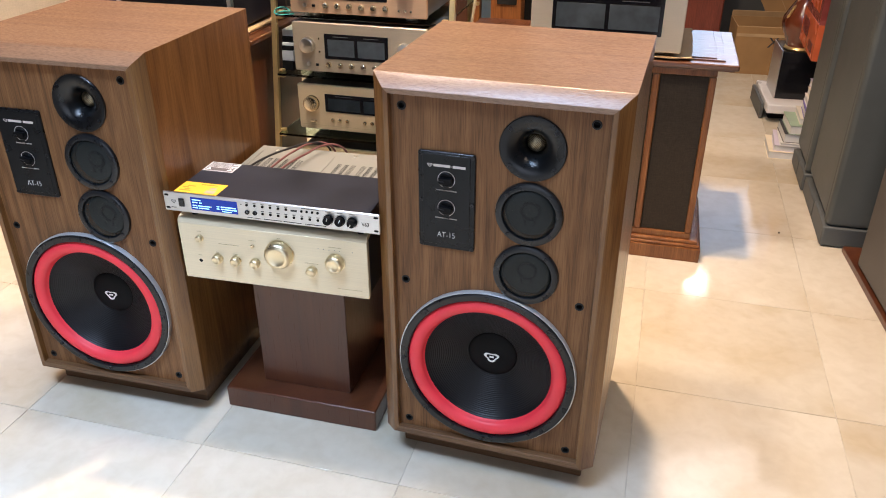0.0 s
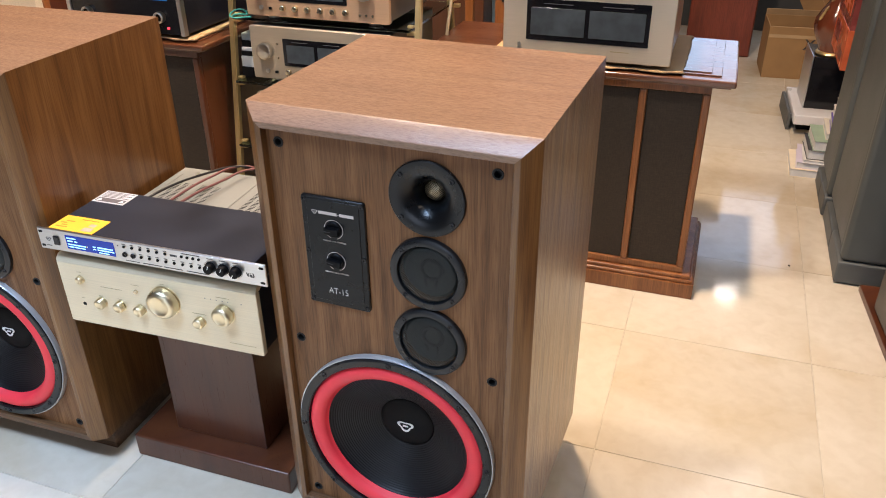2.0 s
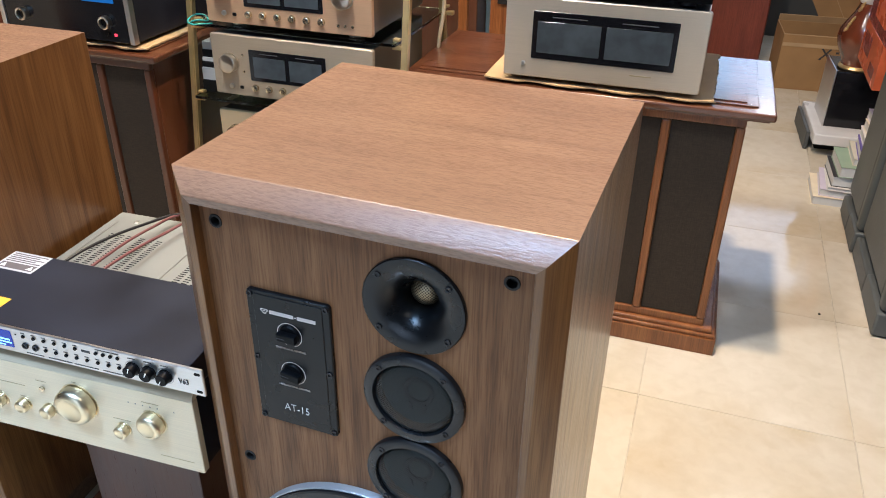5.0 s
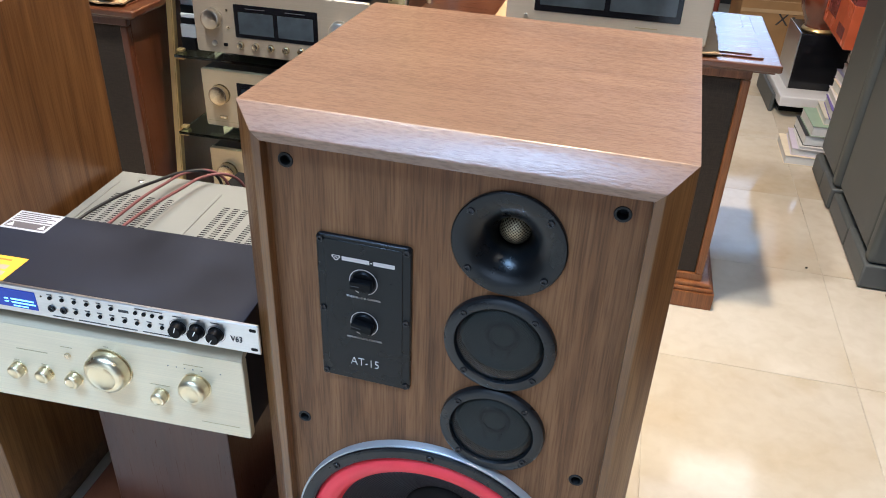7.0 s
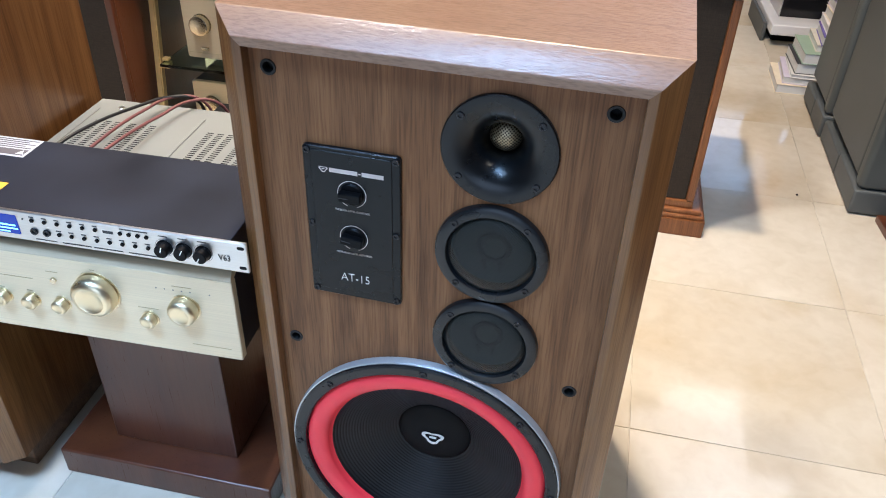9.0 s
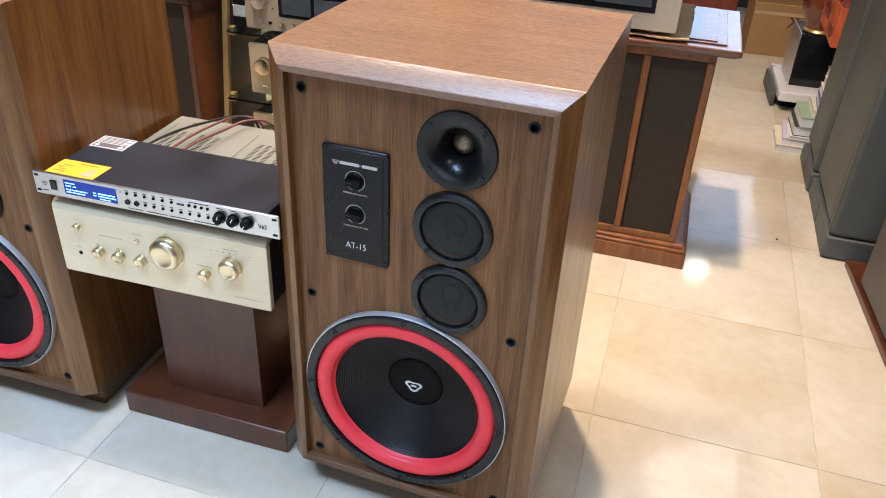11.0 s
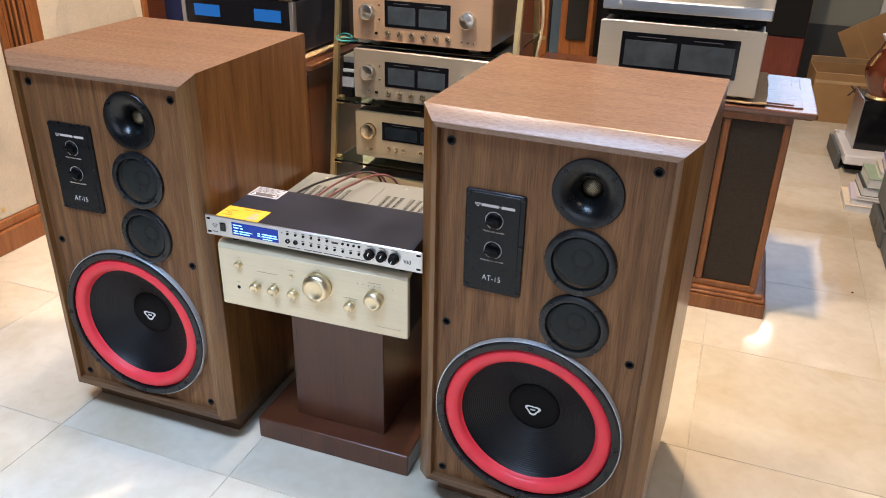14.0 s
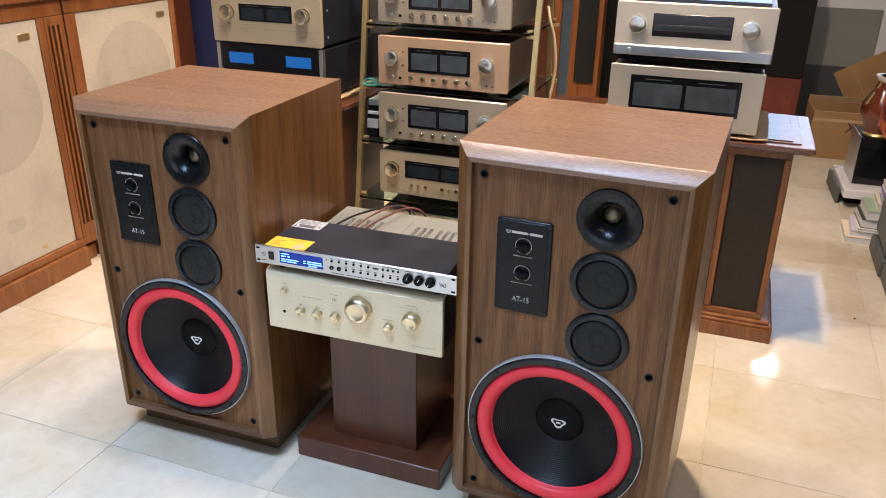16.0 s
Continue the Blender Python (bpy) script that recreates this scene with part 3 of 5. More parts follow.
def loudspeaker(m):
    root = thing("loudspeaker", m, "large walnut-veneered floor loudspeaker with a red-ringed woofer", "loudspeaker", "pair of floor loudspeakers")
    part("top_panel", shell_panel("top"), WALNUT_TOP_LIT, root, "walnut veneer with a chamfered front edge, lightened and pinkish from its sheen")
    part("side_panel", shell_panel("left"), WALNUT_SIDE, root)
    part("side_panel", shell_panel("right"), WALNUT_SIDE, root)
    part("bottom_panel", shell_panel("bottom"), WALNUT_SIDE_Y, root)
    part("back_panel", box(-HALF + 0.019, HALF - 0.019, BACK - 0.02, BACK - 0.004, LOW + 0.017, HIGH - 0.019, 0), BLACK_MATT, root)
    holes = [(WOOFER[0], WOOFER[1], 0.178), (TWEETER[0], TWEETER[1], 0.048)] + [(x, z, 0.05) for x, z in MIDS] + [(x, z, 0.0072) for x, z in PEGS]
    part("baffle", pierced_board(-0.2050, 0.2050, LOW + 0.0180, HIGH - 0.0325, BAFFLE, BAFFLE + 0.02, holes), WALNUT_FRONT, root, "walnut veneer with upright grain")
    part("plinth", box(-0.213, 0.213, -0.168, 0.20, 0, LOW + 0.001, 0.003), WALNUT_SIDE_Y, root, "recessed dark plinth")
    peg = mesh_of("peg_socket", lathe([(0.0054, 0.012), (0.0058, -0.0002), (0.0062, -0.0010), (0.0086, -0.0010), (0.0091, -0.0003), (0.0091, 0.001)], 20), SOCKET)
    hole = mesh_of("peg_hole", disc(0, 0, 0.0058, 0.011, 0.013, 16), BLACK_MATT)
    for x, z in PEGS:
        socket = part("peg_socket", peg, SOCKET, root, "", (x, BAFFLE, z))
        part("socket_bottom", hole, BLACK_MATT, socket)

    # woofer
    wx, wz = WOOFER
    frame_ = part("woofer", lathe([(0.172, 0.012), (0.176, 0.0), (0.1785, -0.010), (0.1898, -0.0115), (0.1920, -0.0113), (0.1928, -0.0100), (0.1928, 0.0005)], 96), CAST, root, "silver cast woofer frame", (wx, BAFFLE, wz))
    part("gasket", lathe([(0.1725, -0.004), (0.1735, -0.0135), (0.176, -0.0155), (0.1868, -0.0155), (0.1896, -0.0145), (0.1904, -0.0117)], 96), GASKET, frame_, "black gasket ring")
    roll = [(0.1578 + 0.0158 * math.cos(a), -0.002 - 0.0125 * math.sin(a)) for a in [math.pi * k / 14 for k in range(15)]]
    part("surround", lathe([(0.1745, 0.001)] + roll + [(0.139, 0.002)], 96), RED_FOAM, frame_, "bright red foam surround")
    cone = [(0.1415, 0.0005)] + [(0.14 - 0.09 * k / 10, 0.003 + 0.054 * (k / 10) ** 0.82) for k in range(11)]
    part("cone", lathe(cone, 96), CONE, frame_, "black ribbed paper cone")
    dome = [(0.055 * math.cos(a), 0.0555 - 0.0085 * math.sin(a)) for a in [math.pi / 2 * k / 8 for k in range(9)]]
    cap = part("dust_cap", lathe([(0.0562, 0.0572)] + dome[:-1] + [(0, 0.0470)], 48), CAP, frame_)
    part("emblem", emblem_mesh(0.0152, 0.0450), WHITE_INK, cap, "white triangular emblem", (0, 0, -0.003))
    bolt = screw_mesh(0.0052)
    for k in range(8):
        a = 2 * math.pi * (k + 0.0) / 8 + math.pi / 2
        part("screw", bolt, SCREW, frame_, "", (0.1822 * math.cos(a), -0.0154, 0.1822 * math.sin(a)))

    # horn tweeter
    tx, tz = TWEETER
    horn = [(0.0625, 0.0005), (0.0625, -0.0035), (0.0612, -0.005), (0.056, -0.0052)] + [(0.056 - 0.0375 * math.sin(a), -0.0052 + 0.042 * (1 - math.cos(a))) for a in [math.pi / 2 * k / 10 for k in range(1, 11)]] + [(0.0175, 0.046), (0, 0.046)]
    tweeter = part("tweeter", lathe(horn, 64), HORN, root, "black moulded horn tweeter", (tx, BAFFLE, tz))
    bulb = [(0.0178 * math.cos(a), 0.034 - 0.011 * math.sin(a)) for a in [math.pi / 2 * k / 7 for k in range(8)]]
    part("tweeter_mesh", lathe([(0.0180, 0.045)] + bulb[:-1] + [(0, 0.023)], 32), BRASS_MESH, tweeter, "brass wire mesh dome")
    small = screw_mesh(0.0042)
    for a in (40, 140, 220, 320):
        part("screw", small, SCREW, tweeter, "", (0.0545 * math.cos(radians(a)), -0.005, 0.0545 * math.sin(radians(a))))

    # midranges
    for mx, mz in MIDS:
        ring = part("midrange", lathe([(0.0500, 0.004), (0.0505, -0.0045), (0.0522, -0.0082), (0.0610, -0.0087), (0.0643, -0.0065), (0.0652, -0.003), (0.0652, 0.0005)], 64), RING_BLACK, root, "black midrange driver ring", (mx, BAFFLE, mz))
        part("grille", lathe([(0.0516, 0.0036), (0.0512, -0.0010), (0.0496, -0.0044), (0.0462, -0.0066), (0.0410, -0.0078), (0.030, -0.0084), (0, -0.0088)], 48), BLACK_MESH, ring, "black perforated metal grille")
        cone_ = part("driver_cone", lathe([(0.0505, 0.0140), (0.0440, 0.0060), (0.0200, 0.0150), (0.0140, 0.0130), (0.0080, 0.0112), (0, 0.0105)], 48), DRIVER_PAPER, ring, "grey paper cone behind the grille")
        part("voice_coil_ring", lathe([(0.0205, 0.0130), (0.0190, 0.0105), (0.0150, 0.0105), (0.0138, 0.0125)], 40), BLACK_MATT, cone_)
        for sx in (-1, 1):
            part("lead_wire", box(-0.0022, 0.0022, 0.0070, 0.0100, -0.012, 0.0, 0.001), BLACK_MATT, cone_, "", (sx * 0.0105, 0, -0.0165), (0, sx * 12, 0))
        for a in (48, 138, 228, 318):
            part("screw", small, SCREW, ring, "", (0.0572 * math.cos(radians(a)), -0.008, 0.0572 * math.sin(radians(a))))

    # control panel
    px, pz, face = -0.0935, 0.6752, -0.0065
    panel = part("control_panel", joined(plate(0, 0, 0.113, 0.203, -0.0054, 0.0005, 0.005), plate(0.0, 0.002, 0.094, 0.190, face, -0.003, 0.0025, 4, 0.0006)), PANEL_BLACK, root, "black control panel with white lettering", (px, BAFFLE, pz))
    for sx in (-1, 1):
        for z in (0.0955, 0.0, -0.0955):
            part("screw", small, SCREW, panel, "", (sx * 0.0512, -0.0054, z))
    ink = face - 0.0003
    part("brand_mark", joined(box(-0.0255, 0.0075, ink, ink + 0.0006, 0.0720, 0.0771, 0.0), box(0.0086, 0.0112, ink, ink + 0.0006, 0.0738, 0.0750, 0.0), box(0.0124, 0.0375, ink, ink + 0.0006, 0.0720, 0.0771, 0.0)), WARM_INK, panel, "plain white bars of a maker's mark")
    part("brand_badge", emblem_mesh(0.0048, ink), WARM_INK, panel, "", (-0.0325, 0, 0.0745))
    for z, words, turn in ((0.0470, "TWEETER LEVEL CONTROL", 0), (-0.0120, "MIDRANGE LEVEL CONTROL", 8)):
        arc = bmesh.new()
        rows = [[arc.verts.new((r * math.sin(radians(-161 + 11.5 * k)), ink, z + r * math.cos(radians(-161 + 11.5 * k)))) for k in range(29)] for r in (0.0163, 0.0172)]
        for k in range(28):
            arc.faces.new([rows[0][k], rows[0][k + 1], rows[1][k + 1], rows[1][k]])
        part("dial_scale", arc, WARM_INK, panel, "thin white arc")
        knob = part("knob", joined(lathe([(0, face - 0.003), (0.0125, face - 0.003), (0.0142, face - 0.001), (0.0142, face)], 28), box(-0.0132, 0.0132, face - 0.0115, face - 0.002, -0.0058, 0.0058, 0.0016)), BLACK_PLASTIC, panel, "", (0, 0, z), (0, turn, 0))
        part("pointer", box(-0.0118, -0.0010, face - 0.0119, face - 0.0112, -0.0004, 0.0004, 0), DARK_INK, knob)
        part("lettering", lettering(words, 0.0034, 0.0, z - 0.0225, ink), WARM_INK, panel, "small white capital lettering")
    part("lettering", lettering("AT-15", 0.0168, 0.0, -0.0714, ink, 0.0004, "CENTER", 0.00042, 0.86), WHITE_INK, panel, "white model lettering")
    return root


right_speaker = loudspeaker(pose(-0.2545, 1.5447, 0, 0, 0, -2.1))
copy_thing(right_speaker, pose(-1.2235, 1.5480, 0, 0, 0, 0.8))


# ---- stand, amplifier and processor between them ----
stand = thing("wooden_stand", pose(-0.7515, 1.585, 0, 0, 0, 0.6), "dark mahogany pillar stand with a broad base", "stand")
part("base", box(-0.199, 0.199, -0.199, 0.199, 0, 0.06, 0.004, 3), MAHOGANY, stand)
part("pillar", box(-0.117, 0.117, -0.146, 0.146, 0.06, 0.385, 0.0025), MAHOGANY, stand)
part("top_board", box(-0.150, 0.150, -0.150, 0.170, 0.385, 0.405, 0.003), MAHOGANY, stand)


def knob_bm(r, depth, skirt=0.0):
    """A turned metal knob whose foot stands at y 0."""
    rim = min(0.0016, r * 0.2)
    profile = [(0, -depth - r * 0.05), (r * 0.45, -depth - r * 0.04), (r * 0.86, -depth), (r - rim, -depth + 0.0004), (r, -depth + rim), (r, -0.0005), (r, 0)]
    if skirt:
        profile[-2:] = [(r, -0.0045), (r * 0.9, -0.004), (r * 0.9, -0.0022), (r + skirt, -0.0020), (r + skirt, 0)]
    return lathe(profile, 36)


def dome_knob(r, depth):
    """A satin drum knob: straight side with a rounded rim, a dished face and a grooved foot ring."""
    e = r * 0.34
    rim = [(r * 0.97 - e + e * math.sin(a), -depth + e - e * math.cos(a)) for a in [math.pi / 2 * k / 5 for k in range(6)]]
    profile = [(0, -depth + r * 0.10), (r * 0.30, -depth + r * 0.085), (r * 0.58, -depth + r * 0.03)] + rim + [(r * 0.985, -0.0035), (r * 0.91, -0.0028), (r * 0.91, -0.0016), (r + 0.0012, -0.0013), (r + 0.0012, 0)]
    return lathe(profile, 44)


def amp_between():
    root = thing("integrated_amplifier", pose(-0.742, 1.325, 0.405, 0, 0, 2.0), "champagne-gold hi-fi amplifier resting on a wooden stand", "amplifier")
    w, z0, z1 = 0.430, 0.0165, 0.166
    zm = (z0 + z1) / 2
    part("body", box(-0.212, 0.212, 0.012, 0.437, z0 + 0.003, z1 - 0.004, 0.002), BLACK_METAL, root, "black steel sides")
    part("top_cover", box(-0.2125, 0.2125, 0.030, 0.438, z1 - 0.0035, z1 - 0.0005, 0.001), COVER, root, "pale champagne steel top cover")
    part("top_lip", prism(-0.2145, 0.2145, [(0.0004, z1 - 0.0125), (0.0022, z1 - 0.0075), (0.0065, z1 - 0.0022), (0.0110, z1 + 0.0002), (0.031, z1 + 0.0005), (0.031, z1 - 0.006), (0.0122, z1 - 0.0125)]), CHAMPAGNE, root, "bright rounded upper edge")
    part("front_panel", plate(0, zm - 0.0064, w, z1 - z0 - 0.0128, 0, 0.0121, 0.003, 5, 0.0012), CHAMPAGNE, root, "brushed champagne front panel")
    for x in (-0.17, 0.17):
        for y in (0.06, 0.38):
            part("foot", upright([(0, 0), (0.02, 0), (0.022, 0.003), (0.022, z0 + 0.004), (0, z0 + 0.004)], 20), BLACK_PLASTIC, root, "", (x * 0.8, y, 0))
    slot = mesh_of("vent_slot", box(0, 0.011, 0, 0.0022, 0, 0.0011, 0), BLACK_MATT)
    for x in (-0.178, -0.160, -0.142, -0.115, -0.097, -0.079, 0.024, 0.042, 0.060, 0.087, 0.105, 0.123, 0.150, 0.168):
        for k in range(24):
            part("vent_slot", slot, BLACK_MATT, root, "", (x, 0.206 + 0.0065 * k, z1 - 0.0012))
    for x in (-0.200, -0.005):
        part("cover_ridge", box(x, x + 0.006, 0.04, 0.40, z1 - 0.001, z1 + 0.0012, 0.001), COVER, root)
    for x, y in ((-0.16, 0.41), (0.05, 0.415), (0.17, 0.41)):
        part("cover_screw", upright([(0, 0.0025), (0.004, 0.002), (0.006, 0)], 14), SILVER_KNOB, root, "", (x, y, z1 - 0.001))
    for x, z, r, deep in ((-0.167, 0.119, 0.0078, 0.010), (-0.1293, 0.0735, 0.0112, 0.0140), (-0.0863, 0.0735, 0.0112, 0.0140), (-0.0410, 0.0733, 0.0112, 0.0140), (0.0185, 0.1040, 0.0315, 0.0225), (0.0890, 0.0710, 0.0112, 0.0140), (0.1440, 0.0985, 0.0205, 0.0190)):
        part("knob", dome_knob(r, deep), DOME_GOLD, root, "polished gold knob", (x, 0, z))
    part("headphone_jack", disc(-0.1726, 0.0628, 0.0042, -0.0006, 0.001), BLACK_MATT, root)
    part("button", knob_bm(0.0042, 0.004), GOLD_KNOB, root, "", (-0.0435, 0, 0.114))
    bars = [(-0.100, 0.110, 0.048, 0.0012), (-0.0435, 0.127, 0.018, 0.001), (0.0185, 0.140, 0.008, 0.001), (0.144, 0.1330, 0.028, 0.001), (0.089, 0.088, 0.030, 0.001), (0.172, 0.0344, 0.056, 0.0009), (-0.167, 0.135, 0.009, 0.001), (-0.1726, 0.076, 0.008, 0.001), (-0.1293, 0.088, 0.008, 0.001), (-0.0863, 0.088, 0.010, 0.001)]
    for x, z, s, h in bars:
        part("panel_mark", box(x - s / 2, x + s / 2, -0.0004, 0.001, z, z + h, 0), GOLD_INK, root)
    for k, x in enumerate((0.107, 0.119, 0.131, 0.143, 0.155, 0.182)):
        part("indicator", disc(x, 0.1265, 0.0011, -0.0005, 0.001, 8), GREY_INK, root)
    return root


amp_between()


def plate_tri(x, y, s, z):
    """A small flat triangle lying face up."""
    bm = bmesh.new()
    bm.faces.new([bm.verts.new((x + s * a, y + s * b, z)) for a, b in ((-1, -0.8), (1, -0.8), (0, 1))])
    return bm


def processor():
    root = thing("audio_processor", pose(-0.7340, 1.3165, 0.5735, 0, 0, 1.2), "black rack-mount audio processor with a silver front, on an amplifier", "audio processor")
    z0, z1, w = 0.0135, 0.0580, 0.4826
    zm, face = (z0 + z1) / 2, -0.0002
    part("chassis", box(-0.2195, 0.2195, 0.003, 0.178, z0 + 0.001, z1 - 0.001, 0.0012), BLACK_METAL, root, "black painted steel chassis")
    for x in (-0.19, 0.19):
        for y in (0.03, 0.15):
            part("foot", upright([(0, -0.0022), (0.008, -0.0022), (0.009, 0.0), (0.009, z0 + 0.002), (0, z0 + 0.002)], 16), BLACK_PLASTIC, root, "", (x, y, 0))
    part("front_panel", plate(0, zm, w, z1 - z0, 0, 0.004, 0.0015), SILVER, root, "brushed silver front panel")
    for x in (-0.2335, 0.2335):
        for z in (z0 + 0.0075, z1 - 0.0075):
            part("rack_slot", plate(x, z, 0.0095, 0.0048, -0.0004, 0.001, 0.0023, 4, 0.0002), BLACK_MATT, root)
    part("power_switch", plate(-0.2000, zm, 0.0125, 0.0185, -0.003, 0.001, 0.001), BLACK_GLOSS, root)
    part("maker_mark", emblem_mesh(0.0055, -0.0006), GREY_INK, root, "", (-0.2185, 0, zm + 0.001))
    screen = part("screen", plate(-0.1240, zm + 0.001, 0.108, 0.029, -0.0008, 0.001, 0.001, 3, 0.0003), BLUE_SCREEN, root, "lit blue display")
    rows_ = [(-0.180, 0.0445, 0.020, 0.002), (-0.180, 0.0385, 0.012, 0.0022), (-0.164, 0.0385, 0.006, 0.0022), (-0.180, 0.0315, 0.010, 0.0022), (-0.168, 0.0315, 0.032, 0.0022), (-0.180, 0.0265, 0.012, 0.002), (-0.166, 0.0265, 0.024, 0.002),
             (-0.124, 0.0345, 0.006, 0.002), (-0.114, 0.0345, 0.034, 0.0024), (-0.124, 0.0295, 0.006, 0.002), (-0.114, 0.0295, 0.036, 0.0022), (-0.112, 0.0245, 0.022, 0.0018)]
    part("screen_text", joined(*[box(x + 0.006, x + 0.006 + s, -0.0011, -0.0007, z, z + h, 0) for x, z, s, h in rows_]), SCREEN_INK, screen, "pale blue bars of small text")
    part("yellow_edge", box(-0.1335, -0.1305, -0.0012, -0.0006, 0.0315, 0.0338, 0), YELLOW_LABEL, screen)
    button, led = mesh_of("button", knob_bm(0.0027, 0.002), BLACK_PLASTIC), mesh_of("indicator", disc(0, 0, 0.0013, -0.001, 0.001, 8), BLACK_GLOSS)
    jack = mesh_of("jack", lathe([(0, 0.0), (0.0022, 0.0), (0.0026, -0.0022), (0.0048, -0.0022), (0.0052, 0)], 18), SCREW)
    for k in range(6):
        part("button", button, BLACK_PLASTIC, root, "", (-0.0480 + 0.0176 * k, 0, z1 - 0.0110))
    for k in range(8):
        part("button", button, BLACK_PLASTIC, root, "", (-0.0138 + 0.0175 * k, 0, z1 - 0.0275))
    for k in range(2):
        part("jack", jack, SCREW, root, "", (-0.0490 + 0.0178 * k, 0, z1 - 0.0275))
    for k in range(4):
        part("button", button, BLACK_PLASTIC, root, "", (0.0740 + 0.0118 * k, 0, z1 - 0.0110))
    for k in range(6):
        part("panel_mark", box(-0.0512 + 0.0176 * k, -0.0448 + 0.0176 * k, -0.0004, 0.001, z1 - 0.0065, z1 - 0.0051, 0), DARK_INK, root)
    for k in range(8):
        part("panel_mark", box(-0.0172 + 0.0175 * k, -0.0104 + 0.0175 * k, -0.0004, 0.001, z1 - 0.0227, z1 - 0.0213, 0), DARK_INK, root)
    part("indicator", led, BLACK_GLOSS, root, "", (-0.0610, 0, z1 - 0.0105))
    for k in range(3):
        x = 0.1320 + 0.0257 * k
        knob = part("knob", joined(lathe([(0, -0.0125), (0.0078, -0.0125), (0.0088, -0.0115), (0.0092, -0.002), (0.0108, -0.0015), (0.0108, 0)], 28)), BLACK_PLASTIC, root, "black rotary knob with a white pointer", (x, 0, zm))
        part("pointer", box(-0.0006, 0.0006, -0.0131, -0.0123, 0.001, 0.0085, 0), WHITE_INK, knob, "", (0, 0, 0), (0, (18, 28, -150)[k], 0))
        part("dial_scale", lathe([(0.0122, -0.0004), (0.0127, -0.0004)], 28), GREY_INK, knob)
    lines = [(0.064, z1 - 0.0050, 0.038, 0.0012), (0.0400, z1 - 0.0140, 0.014, 0.0032), (-0.060, z0 + 0.0045, 0.030, 0.0010), (-0.022, z0 + 0.0045, 0.040, 0.0012), (0.022, z0 + 0.0045, 0.040, 0.0012), (0.070, z0 + 0.0045, 0.046, 0.0012), (0.116, z1 - 0.0065, 0.012, 0.001), (0.1417, z1 - 0.0065, 0.012, 0.001), (0.1675, z1 - 0.0065, 0.012, 0.001), (-0.2360, z0 + 0.0085, 0.012, 0.0012)]
    for x, z, s, h in lines:
        part("panel_mark", box(x + 0.010, x + 0.010 + s, -0.0004, 0.001, z, z + h * 1.25, 0), DARK_INK, root)
    part("lettering", lettering("V63", 0.0125, 0.2110, zm - 0.003, -0.0005, 0.0004, "CENTER", 0.0, 0.8), DARK_INK, root, "grey model lettering")
    sticker = part("yellow_sticker", box(-0.2190, -0.1200, 0.006, 0.060, z1 - 0.0012, z1 - 0.0006, 0), YELLOW_LABEL, root, "yellow adhesive label")
    part("sticker_print", joined(*[box(-0.212 + 0.008 * (k % 2), -0.186 - 0.006 * (k % 3), 0.016 + 0.0075 * k, 0.0195 + 0.0075 * k, z1 - 0.0008, z1 - 0.0004, 0) for k in range(4)], box(-0.178, -0.140, 0.050, 0.053, z1 - 0.0008, z1 - 0.0004, 0)), plain("brown_print", (0.36, 0.17, 0.02), 0.5), sticker, "brown bars of small print")
    part("sticker_print", joined(box(-0.152, -0.130, 0.012, 0.026, z1 - 0.0008, z1 - 0.0004, 0), box(-0.148, -0.134, 0.030, 0.040, z1 - 0.0008, z1 - 0.0004, 0)), plain("orange_print", (0.62, 0.30, 0.22), 0.5), sticker)
    label_ = part("white_sticker", box(-0.2185, -0.1450, 0.126, 0.176, z1 - 0.0012, z1 - 0.0006, 0), LABEL_GREY, root, "pale grey warning label with dark print")
    part("sticker_print", joined(box(-0.2145, -0.149, 0.130, 0.1455, z1 - 0.0008, z1 - 0.0004, 0), *[box(-0.2145, -0.149 - 0.012 * (k % 2), 0.149 + 0.0052 * k, 0.1515 + 0.0052 * k, z1 - 0.0008, z1 - 0.0004, 0) for k in range(5)]), plain("print_grey", (0.10, 0.085, 0.085), 0.6), label_)
    for x in (-0.207, -0.156):
        part("warning_sign", plate_tri(x, 0.1378, 0.0062, z1 - 0.0003), PAPER, label_)
    return root


processor()
CABLES = (("black", RUBBER_BLACK, 0.0028, ((-0.893, 1.492, 0.606), (-0.880, 1.560, 0.612), (-0.855, 1.690, 0.600), (-0.835, 1.755, 0.590), (-0.812, 1.780, 0.582), (-0.800, 1.800, 0.555), (-0.800, 1.795, 0.47))),
          ("dull red", RUBBER_RED, 0.0027, ((-0.838, 1.492, 0.606), (-0.838, 1.545, 0.608), (-0.845, 1.690, 0.594), (-0.832, 1.760, 0.588), (-0.805, 1.786, 0.580), (-0.786, 1.802, 0.550), (-0.785, 1.795, 0.47))),
          ("dull red", RUBBER_RED, 0.0027, ((-0.815, 1.492, 0.606), (-0.813, 1.545, 0.607), (-0.812, 1.680, 0.592), (-0.795, 1.755, 0.588), (-0.770, 1.782, 0.580), (-0.752, 1.800, 0.550), (-0.752, 1.795, 0.47))))
for tint, mat, radius, way in CABLES:
    tube("audio_cable", way, radius, mat, "thin %s audio cable lying over the amplifier" % tint, "cable", "cables behind the processor")


# Assumed black block: hides the lit floor behind the stand and stops its light.
low_cabinet = thing("low_cabinet", pose(-0.735, 1.815, 0), "low black block added behind the wooden stand to keep the gap dark", "cabinet")
part("body", box(-0.235, 0.235, 0.006, 0.36, 0.012, 0.375, 0.004), BLACK_MATT, low_cabinet)
part("front_board", box(-0.228, 0.228, 0, 0.0055, 0.020, 0.368, 0.002), BLACK_METAL, low_cabinet)
part("base", box(-0.215, 0.215, 0.02, 0.34, 0, 0.0115, 0), BLACK_MATT, low_cabinet)


